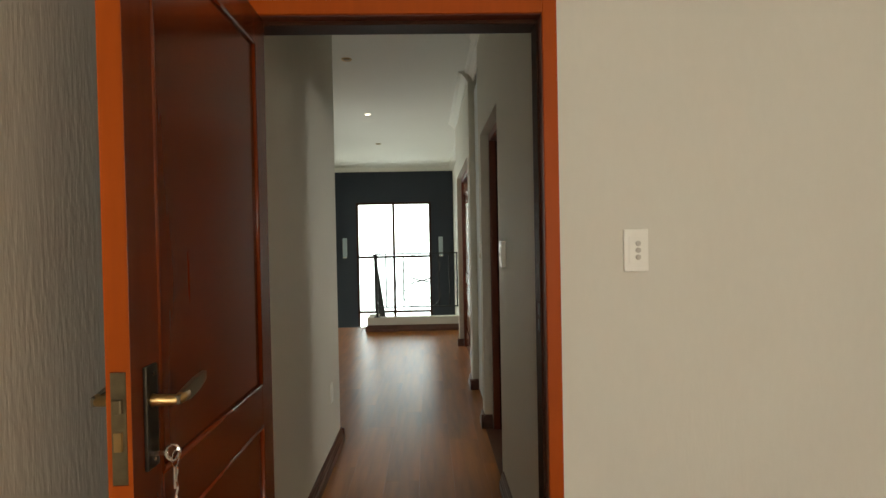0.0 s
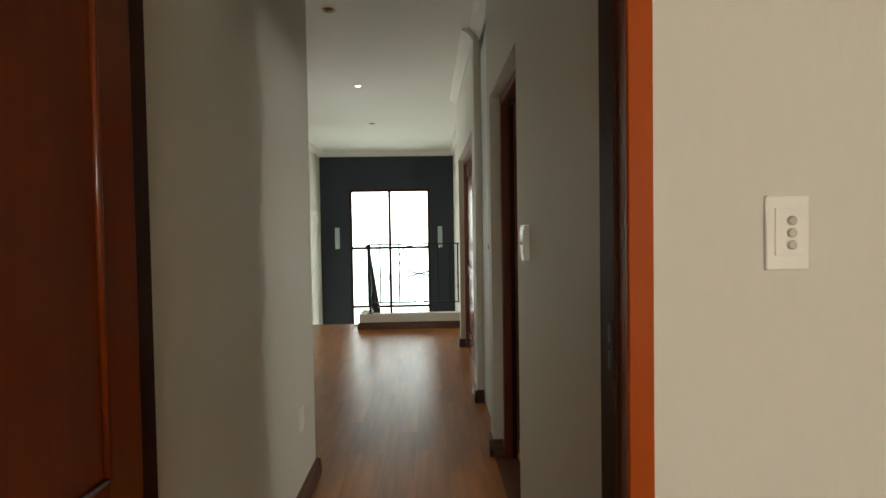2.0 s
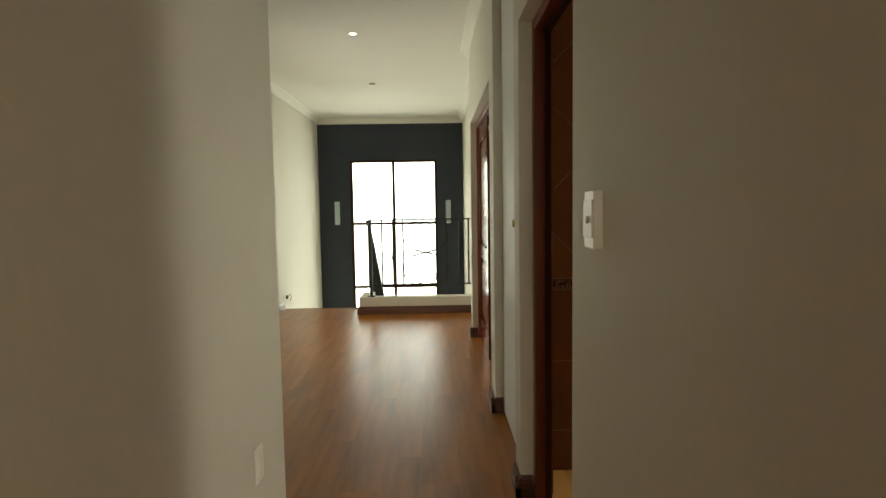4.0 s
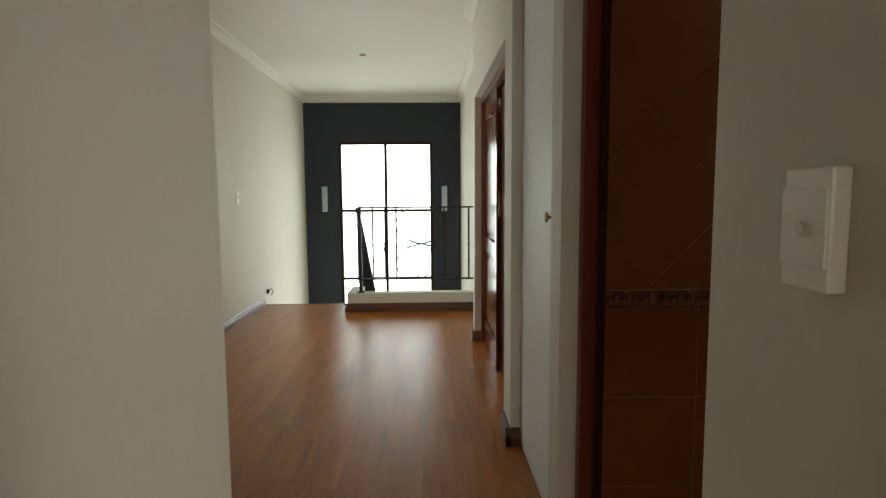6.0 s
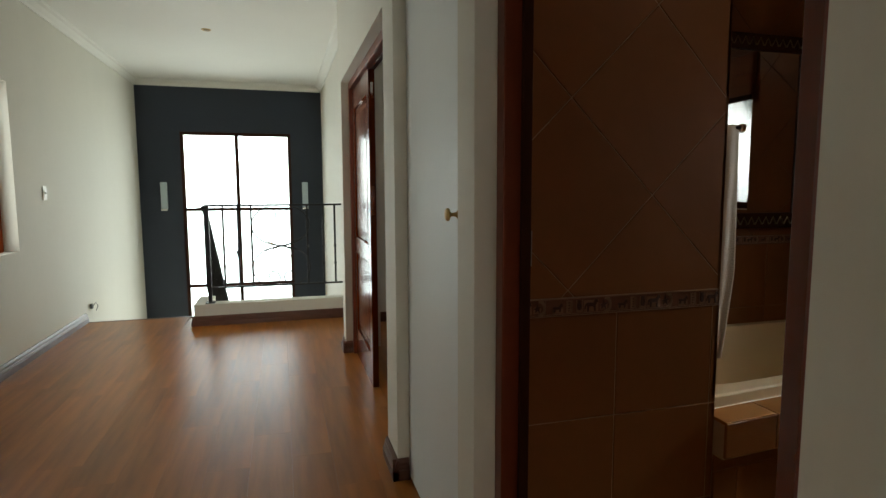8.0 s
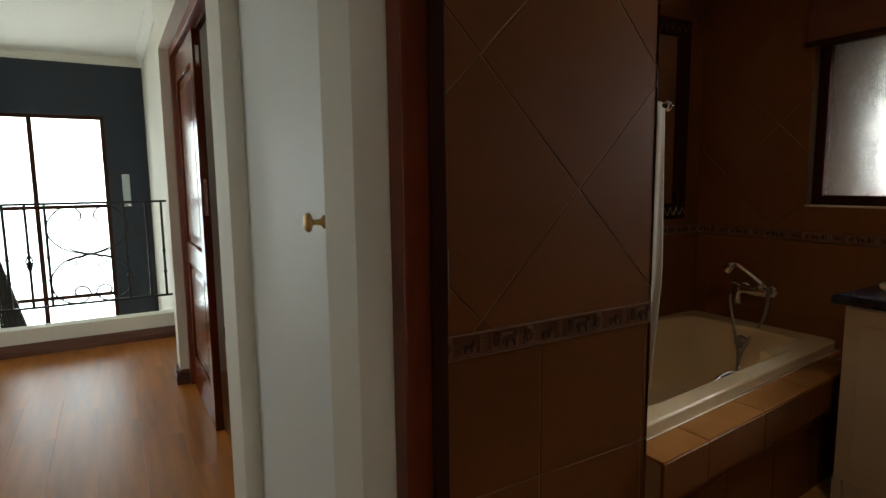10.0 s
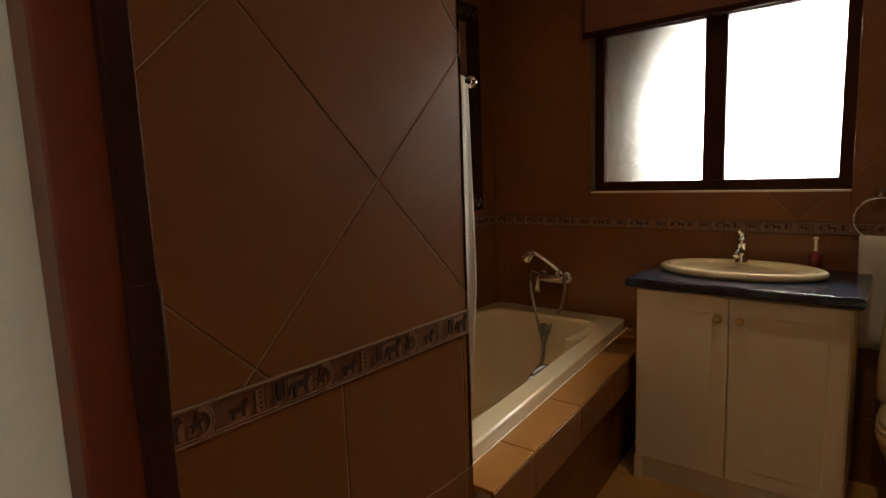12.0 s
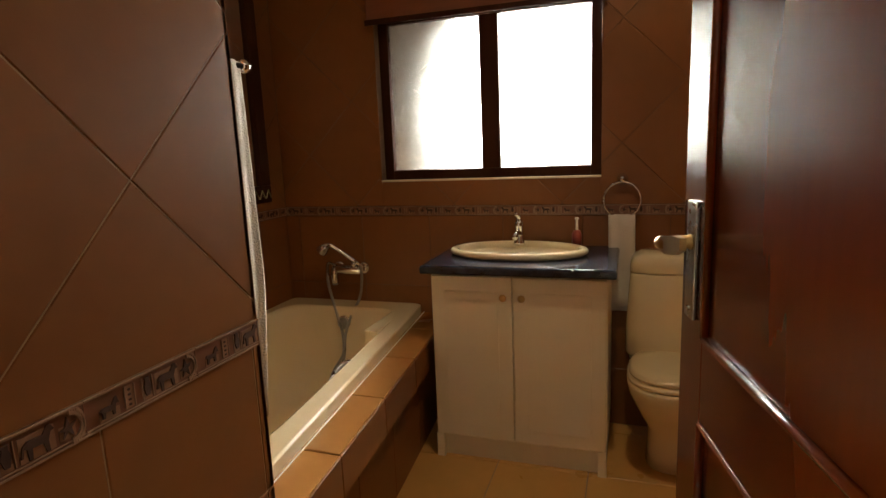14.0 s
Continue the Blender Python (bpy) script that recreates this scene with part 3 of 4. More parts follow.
part("flush_bolt", boxes((0.851, -0.008, 1.88, 0.856, 0.008, 1.98)), "chrome", d3)
d4 = door_leaf("double_door_leaf", 0.84, 2.06, "open varnished red panelled leaf of a double door", [(0.22, 0.83), (0.95, 1.92)], handle=True)
hinge_at(d4, 0.67, 5.21, 6.0)

# built-in cupboard
cup = empty("built_in_cupboard", (0.585, 4.445, 0), "tall white painted hall cupboard door with brass knob", "cupboard")
part("door", boxes((-0.02, -0.457, 0.006, 0.0, 0.443, 2.70), bevel=0.002), "cupboard", cup)
part("carcass", boxes((0.003, -0.445, 0.0, 0.03, 0.445, 2.87)), "cupboard", cup)
kn = lathe(bmesh.new(), [(0.014, -0.021), (0.014, -0.025), (0.007, -0.030), (0.0055, -0.044), (0.009, -0.050), (0.019, -0.0535), (0.0205, -0.058), (0.017, -0.063), (0.003, -0.065)], (0, -0.300, 1.228), axis="x", seg=18)
part("knob", kn, "brass", cup, "small turned brass knob", smooth=True)


# ---- switches, sockets, lamps ----
def plate(name, label, category, m, w=0.074, h=0.118, rockers=3, mat="plastic", deep=0.0):
    """Plate in the x z plane, facing -y."""
    root = empty(name, (0, 0, 0), label, category)
    part("plate", boxes((-w / 2, -0.009 - deep, -h / 2, w / 2, 0, h / 2), bevel=0.003), mat, root)
    part("insert", boxes((-w / 2 + 0.014 - deep, -0.012 - deep, -h / 2 + 0.026, w / 2 - 0.010 + deep * 0.6, -0.0085 - deep, h / 2 - 0.022), bevel=0.001), mat, root)
    for i in range(rockers):
        z = (i - (rockers - 1) / 2) * 0.021
        part("rocker", lathe(bmesh.new(), [(0.0082, -0.012), (0.0082, -0.0155), (0.006, -0.0175)], (0.004, -deep, z), axis="y", seg=16), "rocker", root, smooth=False)
    root.matrix_world = m
    return root


plate("light_switch", "cream three-rocker light switch on the white bedroom wall", "light switch", pose(0.759, 1.535, 1.311), w=0.076, h=0.13)
plate("light_switch", "cream light switch beside the bathroom doorway", "light switch", pose(0.51, 2.655, 1.278, 0, 0, -90), w=0.075, h=0.132, rockers=1, deep=0.013)
plate("light_switch", "white light switch on the landing wall", "light switch", pose(LX, 7.99, 1.293, 0, 0, 90), w=0.074, h=0.12, rockers=1)
plate("wall_socket", "white blank plate low on the hall wall", "wall socket", pose(-0.495, 3.30, 0.425, 0, 0, 90), w=0.074, h=0.118, rockers=0)
cab = empty("loose_cable_end", (LX, 8.95, 0.13), "black loose cable end sticking out of the white wall", "cable")
part("box", boxes((0, -0.02, -0.02, 0.025, 0.02, 0.03), bevel=0.003), "black", cab)
part("wire", tube(bmesh.new(), [(0.02, 0, 0), (0.05, 0.02, 0.04), (0.06, 0.035, 0.0), (0.04, 0.04, -0.05)], 0.004, 6), "black", cab)


def spot(x, y, lit):
    root = empty("ceiling_spotlight", (x, y, CEIL), "small recessed ceiling spotlight, lit" if lit else "small recessed ceiling spotlight, unlit", "ceiling light", "hall spotlights")
    part("rim", lathe(bmesh.new(), [(0.045, 0.0), (0.045, -0.004), (0.040, -0.007), (0.032, -0.004), (0.030, 0.0)], seg=24), "plastic" if lit else "brass", root)
    part("bulb", lathe(bmesh.new(), [(0.029, -0.001), (0.02, -0.008), (0.005, -0.010)], seg=18), "bulb" if lit else "bronze", root)


spot(-0.52, 4.52, False)
spot(-0.56, 6.53, True)
spot(-0.61, 8.56, False)


# Assumed fitting and glowing bulb for the added bathroom lamp, out of view
fit = empty("assumed_bathroom_spotlight", (1.95, 3.30, 2.62), "assumed small recessed bathroom ceiling spotlight, lit, added out of view", "ceiling light")
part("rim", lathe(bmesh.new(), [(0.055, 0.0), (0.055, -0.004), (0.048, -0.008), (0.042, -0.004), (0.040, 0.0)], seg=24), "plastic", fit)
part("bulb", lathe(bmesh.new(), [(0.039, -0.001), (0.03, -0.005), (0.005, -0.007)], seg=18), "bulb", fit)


def sconce(x):
    root = empty("wall_light", (x, 11.355, 1.25), "narrow frosted glass wall light on the navy wall", "wall light", "navy wall lights")
    part("shade", boxes((-0.043, -0.07, -0.19, 0.043, -0.02, 0.19), bevel=0.008), "porcelain_blue", root)
    part("bracket", boxes((-0.03, -0.02, -0.21, 0.03, 0, 0.18)), "chrome", root)
    part("foot", boxes((-0.043, -0.075, -0.215, 0.043, -0.0, -0.195)), "chrome", root)


M["porcelain_blue"] = material("frosted_shade", (0.42, 0.50, 0.52), 0.3, spread=0.03)
sconce(-1.56)
sconce(0.391)

# ---- bathroom shell ----
BX1, BY1, PY, PX = 3.08, 5.05, 4.076, 1.492
TH = 0.012
GB = 0.0018
slab("wall_bath_east", (BX1 + GB, 2.2, 0, 3.3, 3.415, 2.62), (BX1 + GB, 4.475, 0, 3.3, 5.13, 2.62), (BX1 + GB, 3.415, 0, 3.3, 4.475, 1.17), (BX1 + GB, 3.415, 1.965, 3.3, 4.475, 2.62), mat="grout_shaded")
slab("wall_bath_block", (0.645, PY + GB, 0, PX - GB, BY1, 2.62), mat="grout")
slab("wall_bath_north", (1.47, BY1 + GB, 0, 3.3, BY1 + 0.08, 2.62), mat="grout_shaded")
slab("wall_bath_south", (0.64, 2.1, 0, 3.1, 2.2, 2.62), (0.64, 2.2, 0, 0.66, 2.89, 2.62), mat="tile")
slab("wall_bath_over_door", (0.64, 2.89, 2.10, 0.66, 4.0, 2.62), (0.642, 3.85, 0, 0.66, 4.08, 2.10), mat="tile")
slab("floor_bath", (0.51, 2.2, -0.2, 3.3, 5.1, -0.004), mat="grout")
slab("door_threshold", (0.512, 2.90, -0.003, 0.645, 3.84, 0.001), mat="skirting")
slab("window_sill_bath", (BX1 - 0.004, 3.415, 1.165, 3.15, 4.475, 1.172), mat="cabinet")

# bath
bath = empty("bathtub", (2.295, 4.565, 0), "cream bathtub built in behind a tiled ledge", "bathtub")


def tub():
    """The front rim runs slightly askew to the back wall, as the ledge does."""
    bm = bmesh.new()
    x0, x1, y0, y1, z = -0.800, 0.785, -0.275, 0.484, 0.545

    def ring(west, east, front, back, zz, n=56, p=3.2):
        cx, cy = (x0 + west + x1 - east) / 2, (y0 + front + y1 - back) / 2
        hx, hy = (x1 - east - x0 - west) / 2, (y1 - back - y0 - front) / 2
        out = []
        for i in range(n):
            a = 2 * math.pi * (i + 0.5) / n
            c, s = math.cos(a), math.sin(a)
            x = cx + hx * math.copysign(abs(c) ** (2 / p), c)
            y = cy + hy * math.copysign(abs(s) ** (2 / p), s)
            y = y1 - (y1 - y) * (1 + 0.128 * (x1 - x))
            out.append(bm.verts.new((x, y, zz)))
        return out

    rings = [ring(0, 0, 0, 0, z - 0.047, p=40), ring(0, 0, 0, 0, z - 0.008, p=40), ring(0.002, 0.002, 0.002, 0.002, z - 0.003, p=40), ring(0.008, 0.008, 0.008, 0.008, z, p=30),
             ring(0.07, 0.125, 0.065, 0.045, z, p=9), ring(0.076, 0.132, 0.071, 0.051, z - 0.004, p=8), ring(0.084, 0.14, 0.079, 0.059, z - 0.02, p=7),
             ring(0.11, 0.165, 0.100, 0.09, z - 0.15, p=5.5), ring(0.15, 0.21, 0.15, 0.13, z - 0.30, p=4.5), ring(0.19, 0.26, 0.18, 0.16, z - 0.365, p=4), ring(0.26, 0.34, 0.24, 0.22, z - 0.385, p=3.5)]
    for a, b in zip(rings, rings[1:]):
        n = len(a)
        for i in range(n):
            bm.faces.new((a[i], a[(i + 1) % n], b[(i + 1) % n], b[i]))
    bm.faces.new(rings[-1])
    return bm


basin = part("tub", tub(), "porcelain", bath, smooth=True)
for p in basin.data.polygons:
    if p.index // 56 in (0, 3):
        p.use_smooth = False
part("arm_rest", boxes((0.32, -0.235, 0.36, 0.655, -0.172, 0.5445), bevel=0.006), "porcelain", bath)
part("overflow", lathe(bmesh.new(), [(0.032, 0.0), (0.032, -0.012), (0.022, -0.020), (0.010, -0.022)], (0.636, 0.100, 0.465), axis="x", seg=18), "chrome_dark", bath, smooth=True)
part("overflow_rim", lathe(bmesh.new(), [(0.038, 0.004), (0.038, -0.004), (0.033, -0.006)], (0.636, 0.100, 0.465), axis="x", seg=18), "chrome", bath, smooth=True)

# mixer on the window wall
mix = empty("bath_mixer", (BX1, 4.68, 0.722), "chrome bath mixer with hand shower resting on top and looped hose", "bath mixer")

bm = bmesh.new()
tube(bm, [(-0.048, -0.080, 0.0), (-0.048, -0.072, 0.0), (-0.048, 0.072, 0.0), (-0.048, 0.080, 0.0)], [0.020, 0.026, 0.026, 0.018], 16)
for y in (-0.070, 0.070):
    tube(bm, [(0, y, 0), (-0.05, y, 0)], 0.017, 12)
part("body", bm, "chrome", mix, smooth=True)
for y in (-0.070, 0.070):
    part("wall_flange", lathe(bmesh.new(), [(0.034, -0.001), (0.034, -0.006), (0.022, -0.016)], (0, y, 0), axis="x", seg=20), "chrome", mix, smooth=True)
part("spout", tube(bmesh.new(), [(-0.055, 0.066, 0.01), (-0.060, 0.070, -0.02), (-0.060, 0.070, -0.045), (-0.060, 0.070, -0.072)], [0.020, 0.020, 0.019, 0.018], 14), "chrome", mix, smooth=True)
part("spout_nozzle", tube(bmesh.new(), [(-0.060, 0.070, -0.072), (-0.060, 0.070, -0.082)], 0.014, 14), "chrome_dark", mix, smooth=True)
part("lever", tube(bmesh.new(), [(-0.050, -0.070, 0.020), (-0.056, -0.072, 0.036), (-0.085, -0.074, 0.044)], [0.014, 0.011, 0.008], 10), "chrome", mix, smooth=True)
part("cradle", tube(bmesh.new(), [(-0.060, -0.045, 0.020), (-0.064, -0.048, 0.042)], [0.014, 0.018], 12), "chrome", mix, smooth=True)
part("hand_shower", tube(bmesh.new(), [(-0.060, -0.068, 0.040), (-0.066, -0.050, 0.052), (-0.085, 0.000, 0.095), (-0.098, 0.052, 0.132), (-0.102, 0.072, 0.138)], [0.010, 0.012, 0.010, 0.011, 0.013], 12), "chrome", mix, smooth=True)
part("shower_head", tube(bmesh.new(), [(-0.104, 0.062, 0.140), (-0.106, 0.084, 0.128), (-0.108, 0.108, 0.104), (-0.108, 0.112, 0.100)], [0.012, 0.024, 0.032, 0.028], 16), "chrome", mix, smooth=True)
hose = [(-0.060, 0.060, 0.020), (-0.065, 0.098, 0.034), (-0.072, 0.104, 0.004), (-0.09, 0.092, -0.082), (-0.15, 0.020, -0.222), (-0.22, -0.042, -0.295), (-0.26, -0.060, -0.377), (-0.28, -0.018, -0.451), (-0.30, 0.002, -0.505)]
part("hose", tube(bmesh.new(), smooth_path(hose), 0.0075, 8), "chrome_dark", mix, smooth=True)
hose2 = [(-0.055, -0.078, 0.030), (-0.060, -0.088, 0.0), (-0.07, -0.076, -0.130), (-0.14, -0.052, -0.221), (-0.21, -0.051, -0.298), (-0.25, -0.060, -0.381), (-0.28, -0.054, -0.448), (-0.30, -0.022, -0.502)]
part("hose", tube(bmesh.new(), smooth_path(hose2), 0.0075, 8), "chrome_dark", mix, smooth=True)
part("grab_handle", tube(bmesh.new(), smooth_path([(0.035, -0.295, 0.490), (0.020, -0.285, 0.520), (-0.030, -0.264, 0.538), (-0.130, -0.272, 0.536), (-0.215, -0.300, 0.520), (-0.245, -0.318, 0.485)]), 0.008, 10), "chrome_dark", bath, smooth=True)

# towel on a peg at the end of the tiled block
peg = empty("towel_peg", (PX, 4.13, 1.517), "dark metal peg on the end of the tiled wall", "towel peg")
part("arm", tube(bmesh.new(), [(0, 0, 0), (0.105, 0, 0)], 0.008, 10), "iron", peg)
part("end_cap", lathe(bmesh.new(), [(0.006, 0.10), (0.015, 0.106), (0.016, 0.116), (0.008, 0.124)], (0, 0, 0), axis="x", seg=16), "chrome", peg, smooth=True)
tw = empty("hanging_towel", (PX, 4.13, 1.505), "long greyish white towel hanging from the peg", "towel")
bm = bmesh.new()
loops = []
for k in range(15):
    s = k / 14
    wd = 0.092 + 0.008 * s - 0.12 * max(0, s - 0.62)
    z = 0.02 - 0.83 * s
    ring = []
    for i in range(24):
        a = 2 * math.pi * i / 24
        u = 0.5 + 0.5 * math.cos(a)
        ring.append(bm.verts.new((0.005 + wd * u, math.copysign(0.012, math.sin(a)) * (abs(math.sin(a)) ** 0.4) + 0.006 * math.sin(u * 9 + s * 2), z)))
    loops.append(ring)
for a, b in zip(loops, loops[1:]):
    for i in range(24):
        bm.faces.new((a[i], a[(i + 1) % 24], b[(i + 1) % 24], b[i]))
bm.faces.new(loops[0]), bm.faces.new(loops[-1])
part("cloth", bm, "towel", tw, smooth=True)

# mirror
mr = empty("wall_mirror", (2.495, BY1, 1.612), "large mirror in a dark carved wooden frame above the bath", "mirror")
part("mirror_glass", boxes((-0.36, -0.012, -0.455, 0.36, -0.008, 0.455)), "mirror", mr)
for r in ((-0.43, -0.03, 0.44, 0.43, 0, 0.525), (-0.43, -0.03, -0.525, 0.43, 0, -0.44), (-0.43, -0.03, -0.44, -0.355, 0, 0.44), (0.355, -0.03, -0.44, 0.43, 0, 0.44)):
    part("frame_side", boxes(r, bevel=0.006), "dark_wood", mr)
for z in (-0.483, 0.483):
    bm = bmesh.new()
    for i in range(17):
        x = -0.40 + 0.05 * i
        tube(bm, [(x - 0.022, -0.031, z - 0.02), (x, -0.033, z + 0.02), (x + 0.022, -0.031, z - 0.02)], 0.004, 5)
    part("carving", bm, "bronze", mr, "carved zigzag ornament")

# blind
bl = empty("window_blind", (BX1 - 0.004, 3.945, 2.345), "red brown roman blind rolled up over the bathroom window", "blind")
for k in range(3):
    part("fold", boxes((-0.034 + 0.008 * k, -0.55, -0.43 + 0.13 * k, 0.008, 0.55, -0.27 + 0.13 * k), bevel=0.008), "blind", bl)
part("batten", boxes((-0.04, -0.555, -0.44, -0.028, 0.555, -0.415), bevel=0.003), "dark_wood", bl)

# vanity
van = empty("vanity_cabinet", (2.605, 3.714, 0), "cream two-door bathroom vanity cabinet with small knobs", "cabinet")
part("body", boxes((0.018, -0.350, 0.07, 0.474, 0.357, 0.690), (0.018, -0.350, 0.690, 0.036, 0.357, 0.820), (0.036, -0.350, 0.690, 0.474, -0.332, 0.820), (0.036, 0.339, 0.690, 0.474, 0.357, 0.820)), "cabinet", van)
part("plinth", boxes((0.030, -0.335, 0.0, 0.44, 0.34, 0.07), bevel=0.003), "cabinet", van)
for y0, y1, ky in ((-0.346, 0.012, -0.026), (0.017, 0.352, 0.048)):
    d = part("door", boxes((0, y0, 0.108, 0.017, y1, 0.806), bevel=0.003), "cabinet", van)
    part("door_panel", boxes((-0.003, y0 + 0.055, 0.165, 0.002, y1 - 0.055, 0.745), bevel=0.002), "cabinet", d)
    part("knob", lathe(bmesh.new(), [(0.006, 0), (0.005, -0.014), (0.014, -0.02), (0.015, -0.026), (0.008, -0.032)], (0, ky, 0.728), axis="x", seg=16), "brass", d, smooth=True)
for y in (-0.333, 0.34):
    part("foot", boxes((0.0, y - 0.017, 0.0, 0.03, y + 0.017, 0.108), bevel=0.002), "cabinet", van)
top = empty("vanity_worktop", (2.80, 3.714, 0.820), "dark blue granite vanity worktop with rounded edge", "worktop")


def worktop():
    """A slab with rounded edges and an oval cut-out for the basin."""
    x0, x1, y0, y1, h, e = -0.245, 0.279, -0.382, 0.382, 0.037, 0.010
    cx, cy = 0.047, 0.036
    angles = sorted({2 * math.pi * i / 44 for i in range(44)} | {math.atan2(y - cy, x - cx) % (2 * math.pi) for x in (x0, x1) for y in (y0, y1)})

    def rim(inset, z):
        out = []
        for a in angles:
            c, sn = math.cos(a), math.sin(a)
            k = min(((x1 - inset if c > 0 else x0 + inset) - cx) / c if abs(c) > 1e-9 else 9, ((y1 - inset if sn > 0 else y0 + inset) - cy) / sn if abs(sn) > 1e-9 else 9)
            out.append((cx + c * k, cy + sn * k, z))
        return out

    def oval(z):
        return [(cx + 0.166 * math.cos(a), cy + 0.272 * math.sin(a), z) for a in angles]

    bm = bmesh.new()
    loops = [[bm.verts.new(p) for p in row] for row in (oval(0), oval(h), rim(e, h), rim(e * 0.3, h - e * 0.3), rim(0, h - e), rim(0, e), rim(e * 0.3, e * 0.3), rim(e, 0))]
    for a, b in zip(loops, loops[1:] + loops[:1]):
        for i in range(len(angles)):
            j = (i + 1) % len(angles)
            bm.faces.new((a[i], a[j], b[j], b[i]))
    return bm


part("slab", worktop(), "granite", top)
sink = empty("wash_basin", (2.847, 3.750, 0.857), "cream oval wash basin set in the granite worktop", "wash basin")
part("bowl", lathe(bmesh.new(), [(0.213, 0.0), (0.220, 0.010), (0.219, 0.020), (0.212, 0.027), (0.200, 0.028), (0.191, 0.023), (0.184, 0.008), (0.172, -0.030), (0.148, -0.075), (0.105, -0.108), (0.05, -0.122), (0.018, -0.124)], (0, 0, 0.002), sx=0.82, sy=1.36, seg=48), "porcelain", sink, smooth=True)
part("drain", lathe(bmesh.new(), [(0.022, 0.0), (0.022, 0.003), (0.010, 0.004)], (0, 0, -0.121), seg=18), "chrome", sink)
tap = empty("basin_tap", (2.985, 3.768, 0.874), "chrome single-lever basin tap", "tap")
part("body", lathe(bmesh.new(), [(0.027, 0), (0.025, 0.01), (0.02, 0.02), (0.019, 0.075), (0.022, 0.085), (0.02, 0.10), (0.010, 0.115)], seg=18), "chrome", tap, smooth=True)
part("spout", tube(bmesh.new(), [(-0.01, 0, 0.05), (-0.06, 0, 0.06), (-0.105, 0, 0.045)], [0.016, 0.013, 0.012], 12), "chrome", tap, smooth=True)
part("lever", tube(bmesh.new(), [(0, 0, 0.105), (0.0, 0, 0.125), (-0.06, 0, 0.145)], [0.014, 0.012, 0.008], 10), "chrome", tap, smooth=True)
soap = empty("soap_bottle", (3.02, 3.515, 0.857), "small clear soap bottle with pink liquid", "bottle")
part("bottle", lathe(bmesh.new(), [(0.022, 0), (0.022, 0.06), (0.016, 0.075), (0.007, 0.08)], seg=16), "pink", soap, smooth=True)
part("pump", lathe(bmesh.new(), [(0.006, 0.08), (0.005, 0.125), (0.010, 0.128), (0.008, 0.135)], seg=12), "plastic", soap)

# towel ring with towel
ringo = empty("towel_ring", (BX1, 3.325, 1.150), "chrome towel ring on the tiled wall", "towel ring")
part("rose", lathe(bmesh.new(), [(0.024, 0), (0.024, -0.01), (0.012, -0.02), (0.012, -0.04)], (0, 0, 0.005), axis="x", seg=16), "chrome", ringo, smooth=True)
part("ring", tube(bmesh.new(), [(-0.03, 0.078 * math.cos(a), -0.085 + 0.078 * math.sin(a)) for a in [2 * math.pi * i / 28 for i in range(29)]], 0.005, 8), "chrome", ringo, smooth=True)
ht = empty("hand_towel", (3.05, 3.325, 1.0), "white hand towel folded over the chrome ring", "towel")
for dx in (-0.012, 0.008):
    bm = bmesh.new()
    loops = []
    for k in range(9):
        s = k / 8
        loops.append([bm.verts.new((dx + (0.008 if i < 8 else -0.008) + 0.004 * math.sin(i * 1.3), (i if i < 8 else 15 - i) * 0.0160 - 0.056 - 0.006 * s, 0.0 - (0.43 if dx < 0 else 0.395) * s)) for i in range(16)])
    for a, b in zip(loops, loops[1:]):
        for i in range(16):
            bm.faces.new((a[i], a[(i + 1) % 16], b[(i + 1) % 16], b[i]))
    bm.faces.new(loops[0]), bm.faces.new(loops[-1])
    part("fold", bm, "towel", ht, smooth=True)

# toilet
wc = empty("toilet", (2.735, 3.105, 0), "cream close-coupled toilet with closed lid", "toilet")


def rounded(rows, n=40, p=5):
    bm, loops = bmesh.new(), []
    for cx, hx, hy, z in rows:
        ring = []
        for i in range(n):
            a = 2 * math.pi * i / n
            ca, sa = math.cos(a), math.sin(a)
            ring.append(bm.verts.new((cx + hx * math.copysign(abs(ca) ** (2 / p), ca), hy * math.copysign(abs(sa) ** (2 / p), sa), z)))
        loops.append(ring)
    for a, b in zip(loops, loops[1:]):
        for i in range(n):
            bm.faces.new((a[i], a[(i + 1) % n], b[(i + 1) % n], b[i]))
    bm.faces.new(loops[0]), bm.faces.new(loops[-1])
    return bm


part("bowl", rounded([(0.09, 0.13, 0.11, 0.0), (0.09, 0.125, 0.105, 0.06), (0.07, 0.13, 0.105, 0.17), (0.03, 0.165, 0.145, 0.26), (0.0, 0.190, 0.180, 0.345), (-0.002, 0.195, 0.189, 0.385), (-0.002, 0.192, 0.187, 0.397)], p=2.7), "porcelain", wc, smooth=True)
part("shelf", rounded([(0.22, 0.12, 0.17, 0.34), (0.22, 0.12, 0.18, 0.405)], p=5), "porcelain", wc)
part("seat", rounded([(-0.006, 0.180, 0.178, 0.397), (-0.006, 0.188, 0.186, 0.404), (-0.006, 0.190, 0.188, 0.414), (-0.006, 0.182, 0.180, 0.420)], p=2.7), "porcelain", wc, smooth=True)
part("lid", rounded([(-0.002, 0.174, 0.170, 0.4235), (-0.002, 0.185, 0.182, 0.4285), (-0.002, 0.185, 0.182, 0.436), (0.0, 0.172, 0.168, 0.447), (0.005, 0.120, 0.115, 0.453)], p=2.7), "porcelain", wc, smooth=True)
part("cistern", rounded([(0.235, 0.10, 0.185, 0.41), (0.232, 0.105, 0.197, 0.43), (0.232, 0.105, 0.196, 0.55), (0.235, 0.10, 0.182, 0.765), (0.235, 0.099, 0.180, 0.772)]), "porcelain", wc, smooth=True)
